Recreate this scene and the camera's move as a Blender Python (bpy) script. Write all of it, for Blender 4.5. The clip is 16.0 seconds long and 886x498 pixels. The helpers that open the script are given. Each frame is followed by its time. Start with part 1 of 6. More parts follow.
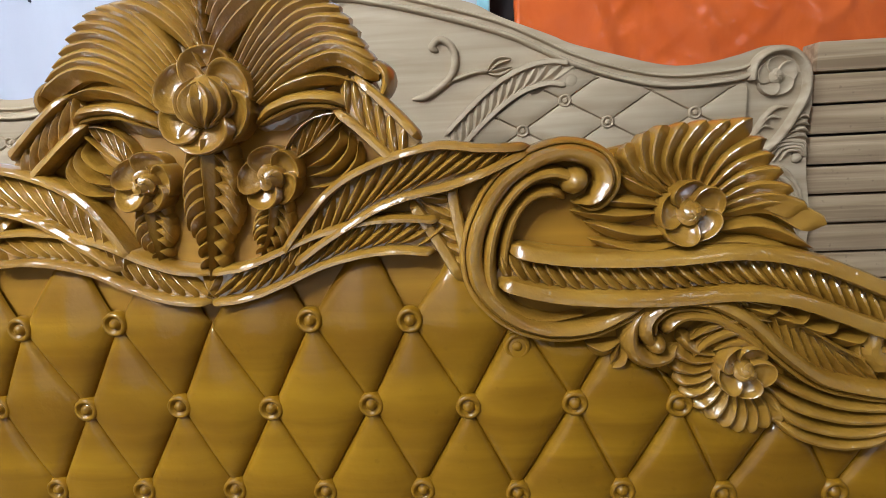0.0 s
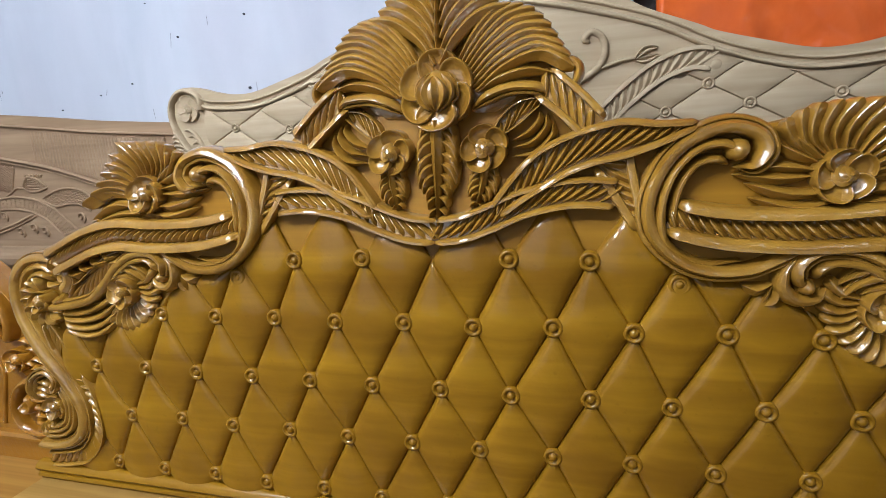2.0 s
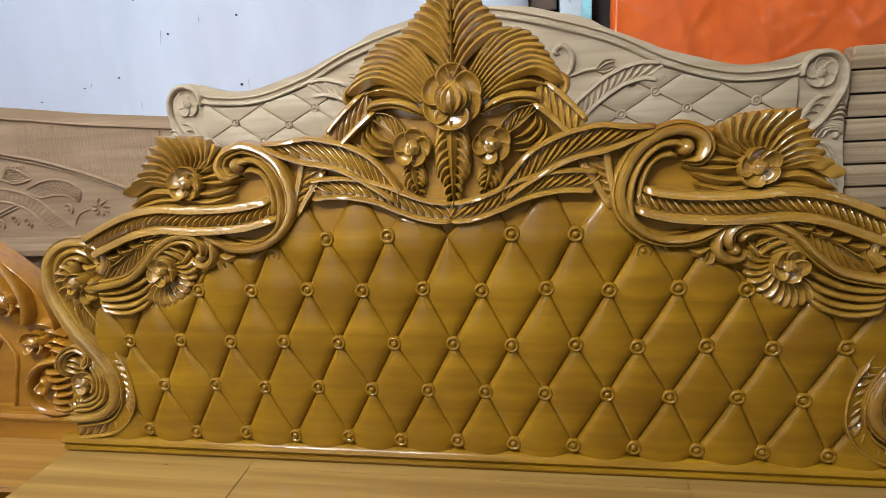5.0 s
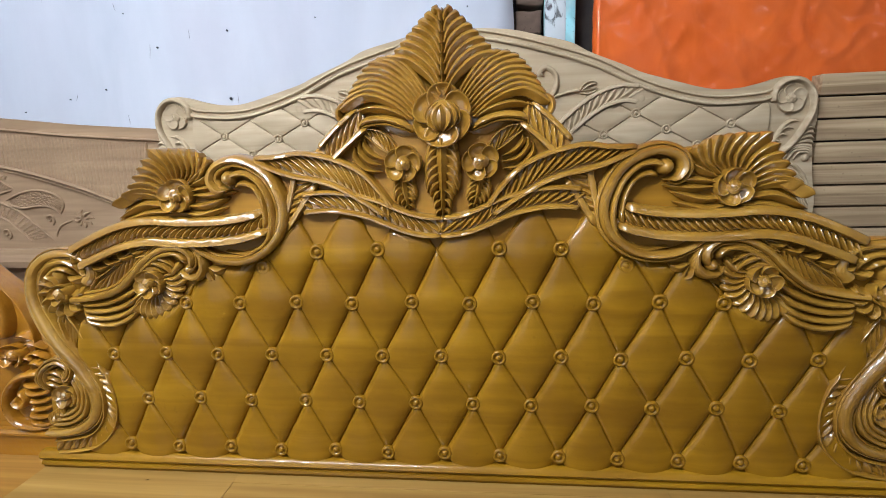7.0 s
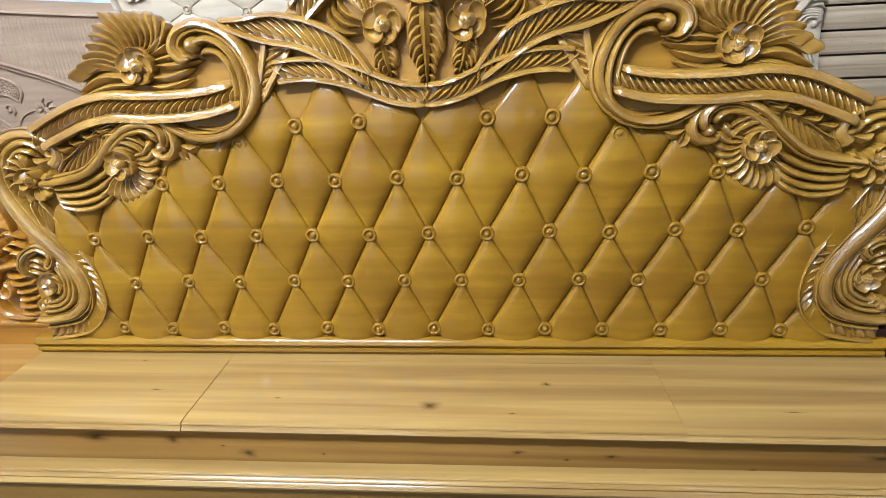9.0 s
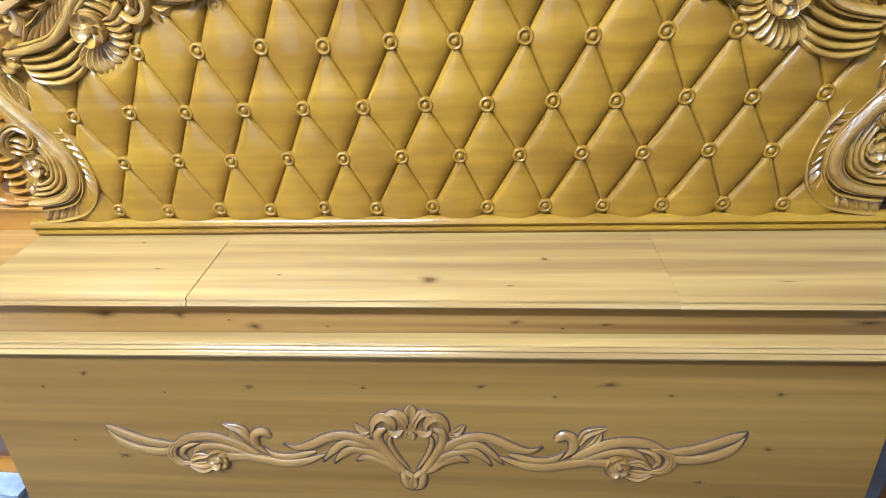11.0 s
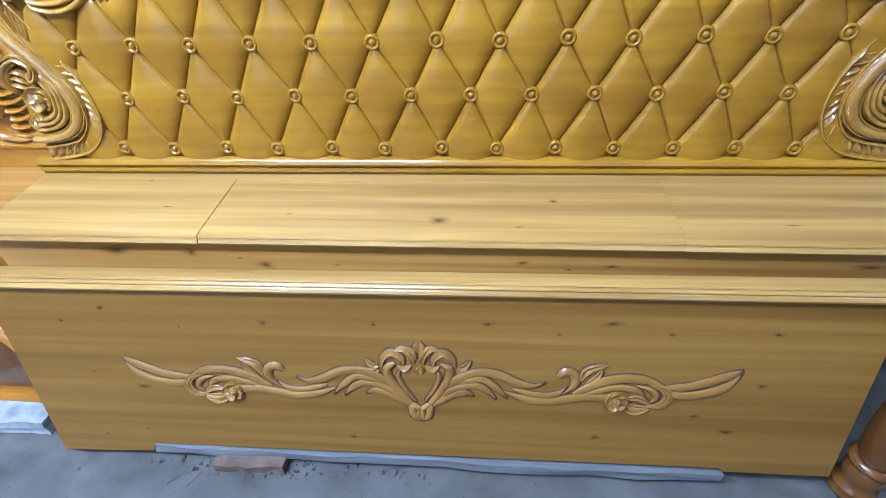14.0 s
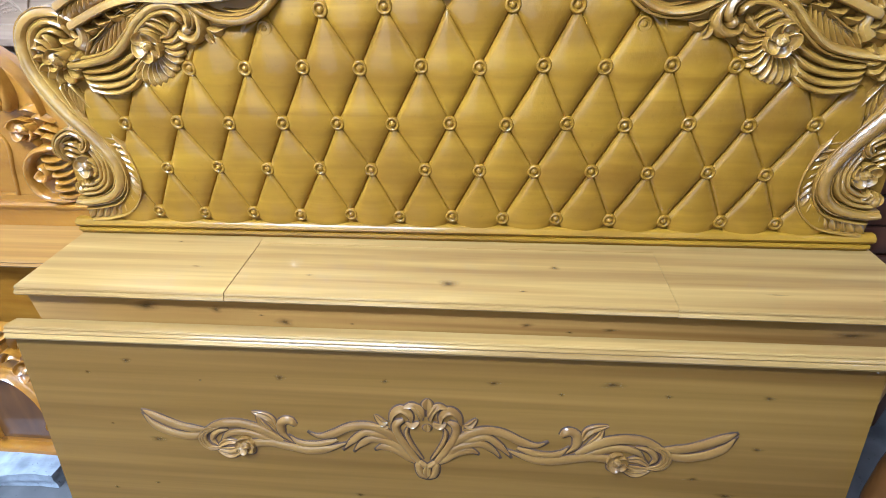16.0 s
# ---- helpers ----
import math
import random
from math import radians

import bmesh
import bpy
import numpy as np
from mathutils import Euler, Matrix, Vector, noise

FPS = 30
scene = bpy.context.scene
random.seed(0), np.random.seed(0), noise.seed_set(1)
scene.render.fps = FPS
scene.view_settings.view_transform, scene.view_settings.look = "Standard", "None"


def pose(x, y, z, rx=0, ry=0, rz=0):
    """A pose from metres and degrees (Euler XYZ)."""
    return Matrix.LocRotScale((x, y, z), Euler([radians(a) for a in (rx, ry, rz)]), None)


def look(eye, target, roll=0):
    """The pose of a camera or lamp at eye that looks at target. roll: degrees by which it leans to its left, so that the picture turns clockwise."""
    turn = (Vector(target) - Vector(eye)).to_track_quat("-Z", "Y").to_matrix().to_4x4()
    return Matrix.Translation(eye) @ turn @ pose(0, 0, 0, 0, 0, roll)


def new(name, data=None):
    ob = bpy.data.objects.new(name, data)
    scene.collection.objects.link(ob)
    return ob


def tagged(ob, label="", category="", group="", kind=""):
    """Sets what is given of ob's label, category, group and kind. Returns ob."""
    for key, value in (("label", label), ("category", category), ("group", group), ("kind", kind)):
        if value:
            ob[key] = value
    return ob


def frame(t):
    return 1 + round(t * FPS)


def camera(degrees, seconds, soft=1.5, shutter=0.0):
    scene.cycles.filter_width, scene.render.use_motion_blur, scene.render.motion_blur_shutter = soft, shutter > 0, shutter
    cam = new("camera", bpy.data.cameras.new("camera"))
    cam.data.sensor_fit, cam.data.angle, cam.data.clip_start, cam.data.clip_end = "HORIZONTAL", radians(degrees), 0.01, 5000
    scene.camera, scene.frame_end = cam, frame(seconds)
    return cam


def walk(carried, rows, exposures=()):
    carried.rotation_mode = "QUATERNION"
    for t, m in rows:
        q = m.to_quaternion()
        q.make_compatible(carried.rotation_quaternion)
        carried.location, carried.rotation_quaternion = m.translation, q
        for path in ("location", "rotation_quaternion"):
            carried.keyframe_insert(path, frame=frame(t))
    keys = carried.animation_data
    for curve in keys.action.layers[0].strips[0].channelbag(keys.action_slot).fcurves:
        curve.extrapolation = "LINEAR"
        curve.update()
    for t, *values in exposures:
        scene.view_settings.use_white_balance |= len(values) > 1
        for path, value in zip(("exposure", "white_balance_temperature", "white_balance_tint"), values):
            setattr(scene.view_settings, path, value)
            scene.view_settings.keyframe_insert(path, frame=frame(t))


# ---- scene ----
cam = camera(82.9, 16.0, soft=0.62)
PATH = [
    (0, (0.337, -0.55, 1.254), (0.177, 1.401, 0.845), -2.9),
    (0.5, (0.348, -0.617, 1.251), (0.055, 1.316, 0.829), -3.7),
    (1, (0.34, -0.642, 1.25), (-0.054, 1.269, 0.812), -3.3),
    (1.5, (0.294, -0.684, 1.252), (-0.185, 1.206, 0.808), -3.3),
    (2, (0.229, -0.743, 1.247), (-0.278, 1.142, 0.811), -3.4),
    (2.5, (0.181, -0.799, 1.239), (-0.332, 1.079, 0.779), -3.8),
    (3, (0.146, -0.87, 1.237), (-0.342, 1.013, 0.772), -4.2),
    (3.5, (0.129, -0.931, 1.25), (-0.351, 0.955, 0.786), -4.2),
    (4, (0.12, -0.94, 1.242), (-0.264, 0.965, 0.768), -3.4),
    (4.5, (0.137, -0.935, 1.257), (-0.179, 0.98, 0.772), -3.0),
    (6.8, (0.128, -0.965, 1.27), (-0.087, 0.984, 0.877), -2.0),
    (7, (0.126, -0.961, 1.265), (-0.082, 0.984, 0.849), -1.9),
    (7.5, (0.134, -0.957, 1.242), (-0.064, 0.959, 0.704), -2.1),
    (8, (0.134, -0.953, 1.227), (-0.054, 0.934, 0.591), -2.3),
    (8.2, (0.132, -0.952, 1.218), (-0.053, 0.928, 0.559), -2.4),
    (10.3, (0.129, -0.951, 1.169), (-0.038, 0.784, 0.188), -3.2),
    (10.5, (0.129, -0.951, 1.163), (-0.041, 0.762, 0.146), -3.3),
    (11, (0.128, -0.952, 1.144), (-0.045, 0.697, 0.026), -3.6),
    (11.5, (0.128, -0.954, 1.126), (-0.045, 0.63, -0.083), -3.7),
    (12, (0.123, -0.958, 1.123), (-0.048, 0.597, -0.123), -3.8),
    (12.5, (0.122, -0.957, 1.12), (-0.052, 0.576, -0.153), -3.6),
    (13, (0.119, -0.961, 1.12), (-0.051, 0.571, -0.154), -3.5),
    (13.5, (0.115, -0.964, 1.129), (-0.053, 0.563, -0.151), -3.2),
    (14, (0.11, -0.968, 1.136), (-0.059, 0.559, -0.145), -3.1),
    (14.5, (0.106, -0.971, 1.143), (-0.063, 0.574, -0.116), -2.4),
    (15, (0.103, -0.977, 1.15), (-0.069, 0.589, -0.083), -2.1),
    (15.5, (0.097, -0.997, 1.171), (-0.077, 0.611, -0.005), -1.9),
    (16, (0.097, -1.028, 1.188), (-0.078, 0.641, 0.101), -1.8),
]
# ---------------------------------------------------------------- light
EXPO = [(0.0, -0.24, 5990, 10), (1.5, -0.24, 5990, 10), (3.0, -0.34, 6200, 10), (4.5, -0.27, 6250, 10), (7.0, -0.18, 6150, 10), (8.0, 0.06, 5900, 10), (10.5, 0.92, 4570, 9), (11.0, 1.0, 4570, 9), (11.5, 0.96, 4570, 9), (12.0, 0.83, 4610, 9), (12.5, 0.86, 4570, 9), (13.0, 0.94, 4540, 9), (13.5, 0.93, 4540, 9), (14.0, 0.83, 4610, 9), (14.5, 0.83, 4610, 9), (15.5, 0.86, 4610, 9), (16.0, 0.86, 4610, 9)]
walk(cam, [(t, look(eye, target, roll)) for t, eye, target, roll in PATH], EXPO)

world = bpy.data.worlds.new("sky")
scene.world = world
world.use_nodes = True
wn = world.node_tree.nodes
sky = wn.new("ShaderNodeTexSky")
sky.sky_type, sky.sun_disc = "NISHITA", False
sky.sun_elevation, sky.sun_rotation = radians(40), radians(200)
world.node_tree.links.new(sky.outputs[0], wn["Background"].inputs[0])
wn["Background"].inputs[1].default_value = 0.05


def area(name, eye, target, w, h, power, color):
    lamp = bpy.data.lights.new(name, "AREA")
    lamp.shape, lamp.size, lamp.size_y, lamp.energy, lamp.color = "RECTANGLE", w, h, power, color
    ob = new(name, lamp)
    ob.matrix_world = look(eye, target)
    return ob


# weak daylight through the shop front's unseen openings, and a row of bare lamps hung under the ceiling
DAY, BULB = (0.84, 0.92, 1.0), (0.93, 0.97, 1.0)
area("daylight_door", (-1.35, -3.0, 1.25), (-0.8, 0, 1.0), 2.0, 2.2, 17, DAY)
area("daylight_window", (1.3, -3.0, 1.35), (0.8, 0, 0.8), 0.9, 0.8, 1.5, DAY)
# added overhead key from the upper left; no skylight is seen
area("skylight_glow", (-1.35, -1.45, 4.10), (-0.75, -0.6, 0.9), 2.4, 1.8, 235, DAY)
LAMPS = [(-1.05, -1.15, 30.0), (-0.40, -1.20, 27.0), (1.2, -1.2, 0.8), (2.05, -1.2, 0.6)]
for lx, ly, watts in LAMPS:
    area("panel_lamp_light", (lx, ly, 2.24), (0.3 * lx, 0.0, 0.9), 0.30, 0.14, watts, BULB)


# ---------------------------------------------------------------- materials
def rgb(c):
    return (*c, 1.0)


def material(name, dark, light, grain=(2.0, 40.0, 40.0), rough=0.45, coat=0.0, bump=0.15, metal=0.0, contrast=(0.3, 0.7), second=None, blotch=2.5, speck=0.0, streak=(1, 1, 1), gloss=0.09, ior=1.5, sheen=0.12, vary=True, facet=0.0):
    """A procedural surface: stretched grain between two colours, slow blotches, fine relief."""
    m = bpy.data.materials.new(name)
    m.use_nodes = True
    n, l = m.node_tree.nodes, m.node_tree.links
    b = n["Principled BSDF"]
    tc = n.new("ShaderNodeTexCoord")
    mp = n.new("ShaderNodeMapping")
    mp.inputs["Scale"].default_value = grain
    l.new(tc.outputs["Object"], mp.inputs[0])
    info = n.new("ShaderNodeObjectInfo")
    off = n.new("ShaderNodeVectorMath")
    off.operation = "SCALE"
    off.inputs[3].default_value = 0.6
    shift = n.new("ShaderNodeCombineXYZ")
    l.new(info.outputs["Random"], shift.inputs[1])
    l.new(shift.outputs[0], off.inputs[0])
    if vary:
        l.new(off.outputs[0], mp.inputs["Location"])
    g = n.new("ShaderNodeTexNoise")
    g.inputs["Scale"].default_value, g.inputs["Detail"].default_value, g.inputs["Distortion"].default_value = 1.0, 6.0, 0.6
    l.new(mp.outputs[0], g.inputs["Vector"])
    ramp = n.new("ShaderNodeValToRGB")
    ramp.color_ramp.elements[0].position, ramp.color_ramp.elements[1].position = contrast
    ramp.color_ramp.elements[0].color, ramp.color_ramp.elements[1].color = rgb(dark), rgb(light)
    l.new(g.outputs["Fac"], ramp.inputs[0])
    big = n.new("ShaderNodeTexNoise")
    big.inputs["Scale"].default_value, big.inputs["Detail"].default_value = blotch, 4.0
    mp2 = n.new("ShaderNodeMapping")
    mp2.inputs["Scale"].default_value = streak
    l.new(tc.outputs["Object"], mp2.inputs[0])
    l.new(mp2.outputs[0], big.inputs["Vector"])
    mix = n.new("ShaderNodeMix")
    mix.data_type, mix.blend_type = "RGBA", "MIX"
    tone = n.new("ShaderNodeMapRange")
    tone.inputs[1].default_value, tone.inputs[2].default_value, tone.inputs[3].default_value, tone.inputs[4].default_value = 0.42, 0.72, 0.0, 0.65
    l.new(big.outputs["Fac"], tone.inputs[0])
    l.new(tone.outputs[0], mix.inputs[0])
    l.new(ramp.outputs[0], mix.inputs[6])
    mix.inputs[7].default_value = rgb(second or tuple(0.75 * a + 0.05 * b_ for a, b_ in zip(dark, light)))
    col = mix.outputs[2]
    if speck:
        vor = n.new("ShaderNodeTexNoise")
        vor.inputs["Scale"].default_value, vor.inputs["Detail"].default_value = 90.0, 3.0
        l.new(tc.outputs["Object"], vor.inputs["Vector"])
        cut = n.new("ShaderNodeMapRange")
        cut.inputs[1].default_value, cut.inputs[2].default_value = 0.66, 0.72
        l.new(vor.outputs["Fac"], cut.inputs[0])
        sc = n.new("ShaderNodeMath")
        sc.operation = "MULTIPLY"
        sc.inputs[1].default_value = speck
        l.new(cut.outputs[0], sc.inputs[0])
        mix2 = n.new("ShaderNodeMix")
        mix2.data_type = "RGBA"
        l.new(sc.outputs[0], mix2.inputs[0])
        l.new(col, mix2.inputs[6])
        mix2.inputs[7].default_value = rgb(tuple(0.35 * a for a in dark))
        col = mix2.outputs[2]
    l.new(col, b.inputs["Base Color"])
    rr = n.new("ShaderNodeMapRange")
    rr.inputs[3].default_value, rr.inputs[4].default_value = max(0.02, rough - 0.08), rough + 0.1
    l.new(big.outputs["Fac"], rr.inputs[0])
    l.new(rr.outputs[0], b.inputs["Roughness"])
    b.inputs["Metallic"].default_value = metal
    b.inputs["Specular IOR Level"].default_value = sheen if coat else 0.4
    if coat:
        b.inputs["Coat Weight"].default_value, b.inputs["Coat Roughness"].default_value, b.inputs["Coat IOR"].default_value = coat, gloss, ior
    bp = n.new("ShaderNodeBump")
    bp.inputs["Strength"].default_value, bp.inputs["Distance"].default_value = bump, 0.004
    l.new(g.outputs["Fac"], bp.inputs["Height"])
    l.new(bp.outputs[0], b.inputs["Normal"])
    if facet:  # uneven tool marks under the varnish
        tool = n.new("ShaderNodeTexNoise")
        tool.inputs["Scale"].default_value, tool.inputs["Detail"].default_value = 85.0, 2.5
        l.new(tc.outputs["Object"], tool.inputs["Vector"])
        chip = n.new("ShaderNodeBump")
        chip.inputs["Strength"].default_value, chip.inputs["Distance"].default_value = facet, 0.006
        l.new(tool.outputs["Fac"], chip.inputs["Height"])
        l.new(chip.outputs[0], b.inputs["Coat Normal"])
        l.new(chip.outputs[0], bp.inputs["Normal"])
    return m


VARNISH = material("varnished_teak", (0.192, 0.0855, 0.003), (0.293, 0.1445, 0.006), (1.3, 22, 30), 0.42, 0.45, 0.06, second=(0.118, 0.046, 0.0026), blotch=3.6, streak=(1.0, 1.5, 2.2), gloss=0.08, speck=0.12, vary=False, facet=0.10)
CARVED = material("varnished_carving", (0.230, 0.107, 0.009), (0.348, 0.183, 0.024), (10, 34, 34), 0.34, 1.0, 0.10, second=(0.165, 0.070, 0.007), blotch=7, gloss=0.06, ior=1.70, sheen=0.22, facet=0.24)
FIELD = material("dull_varnished_field", (0.205, 0.090, 0.006), (0.312, 0.152, 0.012), (1.3, 22, 30), 0.45, 0.12, 0.08, second=(0.140, 0.058, 0.0042), blotch=3.2, streak=(1.0, 1.5, 2.6), gloss=0.2)
SLATWOOD = material("weathered_slat", (0.225, 0.148, 0.078), (0.440, 0.318, 0.188), (1.6, 60, 60), 0.75, 0, 0.45, contrast=(0.36, 0.66), second=(0.300, 0.205, 0.118), blotch=3.5, streak=(0.8, 1, 3), speck=0.3)
BOXWOOD = material("orange_varnished_board", (0.245, 0.112, 0.020), (0.375, 0.190, 0.040), (0.8, 34, 34), 0.3, 0.6, 0.04, second=(0.150, 0.060, 0.009), blotch=1.6, streak=(0.3, 14, 14), gloss=0.13)
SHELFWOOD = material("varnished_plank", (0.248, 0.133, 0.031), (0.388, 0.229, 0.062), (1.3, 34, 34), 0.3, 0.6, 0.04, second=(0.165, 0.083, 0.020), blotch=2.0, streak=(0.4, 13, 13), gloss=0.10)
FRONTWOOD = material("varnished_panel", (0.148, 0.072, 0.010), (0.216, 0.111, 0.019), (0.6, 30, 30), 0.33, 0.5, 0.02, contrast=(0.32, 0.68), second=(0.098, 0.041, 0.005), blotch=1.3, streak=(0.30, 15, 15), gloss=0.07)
RAW = material("raw_wood", (0.330, 0.240, 0.142), (0.470, 0.370, 0.245), (3, 45, 45), 0.7, 0, 0.12, second=(0.325, 0.240, 0.145), blotch=4)
RAWDARK = material("raw_wood_brown", (0.228, 0.141, 0.077), (0.335, 0.220, 0.127), (2.5, 38, 38), 0.7, 0, 0.12, second=(0.236, 0.144, 0.081), blotch=3)
HONEY = material("honey_varnish", (0.250, 0.096, 0.006), (0.375, 0.162, 0.013), (3, 24, 24), 0.3, 1.0, 0.06, second=(0.224, 0.087, 0.007), blotch=4, gloss=0.06, ior=1.6, facet=0.20)
KNOT = material("knot_wood", (0.058, 0.026, 0.008), (0.14, 0.068, 0.018), (60, 60, 60), 0.45, 0.3, 0.1)
DARKWOOD = material("dark_stained_wood", (0.05, 0.018, 0.010), (0.12, 0.045, 0.022), (6, 30, 6), 0.35, 0.6, 0.08)
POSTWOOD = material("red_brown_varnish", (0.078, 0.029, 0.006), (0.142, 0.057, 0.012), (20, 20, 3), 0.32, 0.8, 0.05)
PLASTER = material("whitewashed_wall", (0.385, 0.405, 0.462), (0.470, 0.485, 0.540), (5, 5, 1.6), 0.85, 0, 0.35, contrast=(0.25, 0.75), second=(0.385, 0.372, 0.425), blotch=2.4, streak=(1.6, 1.6, 0.6))
TARP = material("orange_tarpaulin", (0.58, 0.095, 0.012), (0.70, 0.135, 0.022), (14, 14, 8), 0.34, 0.6, 0.55, second=(0.54, 0.105, 0.025), blotch=8, gloss=0.15)
CONCRETE = material("dusty_concrete", (0.047, 0.041, 0.036), (0.104, 0.093, 0.083), (9, 9, 9), 0.9, 0, 0.6, second=(0.078, 0.072, 0.064), blotch=4, speck=0.35)
GREYPLANK = material("grey_weathered_plank", (0.092, 0.087, 0.086), (0.182, 0.173, 0.170), (4, 40, 40), 0.85, 0, 0.3)
FLAKED = material("flaking_white_paint", (0.09, 0.08, 0.085), (0.50, 0.53, 0.56), (34, 34, 20), 0.75, 0, 0.5, contrast=(0.38, 0.46), second=(0.33, 0.42, 0.45), blotch=12)
CYAN = material("peeling_cyan_paint", (0.22, 0.47, 0.53), (0.30, 0.62, 0.68), (8, 8, 8), 0.6, 0, 0.3, second=(0.50, 0.50, 0.50), blotch=9, speck=0.9, contrast=(0.45, 0.55))
BRICKMAT = material("old_brick", (0.070, 0.044, 0.031), (0.175, 0.115, 0.085), (14, 14, 14), 0.9, 0, 0.5, speck=0.6)
DARKROUGH = material("dark_rough_fill", (0.03, 0.025, 0.025), (0.08, 0.06, 0.05), (12, 12, 12), 0.9, 0, 0.6)
# hidden walls and ceiling: paleness chosen to bounce fill and sheen
BOUNCEWALL = material("hidden_bounce_wall", (0.40, 0.39, 0.37), (0.50, 0.49, 0.47), (3, 3, 3), 0.9, 0, 0.3)
BOUNCEPALE = material("hidden_bounce_pale", (0.42, 0.41, 0.39), (0.52, 0.51, 0.49), (3, 3, 3), 0.9, 0, 0.3)
MARK = material("black_speck", (0.015, 0.015, 0.02), (0.04, 0.04, 0.05), (30, 30, 30), 0.7)
WORNWHITE = material("worn_white_paint", (0.228, 0.226, 0.228), (0.398, 0.390, 0.382), (12, 12, 12), 0.8, 0, 0.4, second=(0.110, 0.106, 0.106), blotch=22, speck=0.6)
WHITEMETAL = material("white_enamel", (0.70, 0.70, 0.70), (0.78, 0.78, 0.78), (3, 3, 3), 0.4)

# knots blend into the board round them
kn, kl = KNOT.node_tree.nodes, KNOT.node_tree.links
attr = kn.new("ShaderNodeAttribute")
attr.attribute_name = "core"
mottle = kn.new("ShaderNodeTexNoise")
mottle.inputs["Scale"].default_value, mottle.inputs["Detail"].default_value = 220.0, 4.0
mott = kn.new("ShaderNodeMath")
mott.operation, mott.inputs[1].default_value, mott.inputs[2].default_value = "MULTIPLY_ADD", 1.8, -0.15
kl.new(mottle.outputs["Fac"], mott.inputs[0])
cover = kn.new("ShaderNodeMath")
cover.operation, cover.use_clamp = "MULTIPLY", True
kl.new(attr.outputs["Fac"], cover.inputs[0])
kl.new(mott.outputs[0], cover.inputs[1])
kl.new(cover.outputs[0], kn["Principled BSDF"].inputs["Alpha"])
glow = bpy.data.materials.new("lamp_glass")
glow.use_nodes = True
glow.node_tree.nodes["Principled BSDF"].inputs["Emission Color"].default_value = (1, 0.96, 0.9, 1)
glow.node_tree.nodes["Principled BSDF"].inputs["Emission Strength"].default_value = 6.0


# ---------------------------------------------------------------- mesh helpers
def finish(bm, smooth=True):
    bmesh.ops.recalc_face_normals(bm, faces=bm.faces[:])
    for f in bm.faces:
        f.smooth = smooth


CHISELLED = {"varnished_carving", "raw_wood", "raw_wood_brown", "honey_varnish", "carved_panel_wood"}


def part(name, bm, mat, parent=None, label="", smooth=True, sharp=None):
    me = bpy.data.meshes.new(name)
    if bm.faces:
        finish(bm, smooth)
    bm.to_mesh(me)
    bm.free()
    me.materials.append(mat)
    if sharp is None and smooth and mat.name in CHISELLED:
        sharp = 38
    if sharp:
        me.set_sharp_from_angle(angle=radians(sharp))
    ob = new(name, me)
    if parent is not None:
        ob.parent = parent
    if label:
        ob["label"] = label
    return ob


def thing(name, at, label, category, group="", kind=""):
    ob = new(name)
    ob.location = at
    return tagged(ob, label, category, group, kind)


def box(bm, x0, x1, y0, y1, z0, z1, bev=0.0):
    made = bmesh.ops.create_cube(bm, size=1.0, matrix=Matrix.Translation(((x0 + x1) / 2, (y0 + y1) / 2, (z0 + z1) / 2)) @ Matrix.Diagonal((abs(x1 - x0), abs(y1 - y0), abs(z1 - z0), 1)))
    if bev:
        edges = list({e for v in made["verts"] for e in v.link_edges})
        bmesh.ops.bevel(bm, geom=edges, offset=bev, segments=2, affect="EDGES", profile=0.5)
    return bm


def boxed(name, x0, x1, y0, y1, z0, z1, mat, parent=None, bev=0.003, label=""):
    return part(name, box(bmesh.new(), x0, x1, y0, y1, z0, z1, bev), mat, parent, label, True, 35)


def curve(pts, n):
    """n samples along a smooth line through the points (any dimension), and the unit side vector in the first two."""
    p = np.array(pts, float)
    ext = np.vstack([2 * p[0] - p[1], p, 2 * p[-1] - p[-2]])
    seg = len(p) - 1
    out = []
    for k in range(n):
        t = k / (n - 1) * seg
        i = min(int(t), seg - 1)
        f = t - i
        a, b, c, d = ext[i], ext[i + 1], ext[i + 2], ext[i + 3]
        out.append(0.5 * (2 * b + (c - a) * f + (2 * a - 5 * b + 4 * c - d) * f * f + (3 * b - a - 3 * c + d) * f ** 3))
    out = np.array(out)
    tan = np.gradient(out[:, :2], axis=0)
    tan /= np.linalg.norm(tan, axis=1)[:, None] + 1e-9
    return out, np.stack([-tan[:, 1], tan[:, 0]], 1)


ROUND = [(-1, -0.25), (-0.92, 0.25), (-0.7, 0.66), (-0.35, 0.93), (0, 1), (0.35, 0.93), (0.7, 0.66), (0.92, 0.25), (1, -0.25)]
FLAT = [(-1, -0.3), (-0.92, 0.74), (-0.72, 0.92), (0.0, 1.0), (0.72, 0.92), (0.92, 0.74), (1, -0.3)]
RIB = [(-1, -0.3), (-0.94, 0.30), (-0.6, 0.52), (-0.1, 0.82), (0.28, 1.0), (0.58, 0.95), (0.88, 0.50), (1, -0.3)]
CREST = [(-1, -0.3), (-0.86, 0.10), (-0.45, 0.42), (0.0, 0.80), (0.30, 1.0), (0.52, 0.95), (0.80, 0.35), (1, -0.3)]
TRIPLE = [(-1, -0.3), (-0.93, 0.40), (-0.62, 0.66), (-0.50, 0.66), (-0.44, 0.52), (-0.34, 0.86), (-0.12, 1.0), (0.16, 0.92), (0.26, 0.78), (0.34, 0.56), (0.44, 0.86), (0.70, 0.92), (0.92, 0.58), (1, -0.3)]
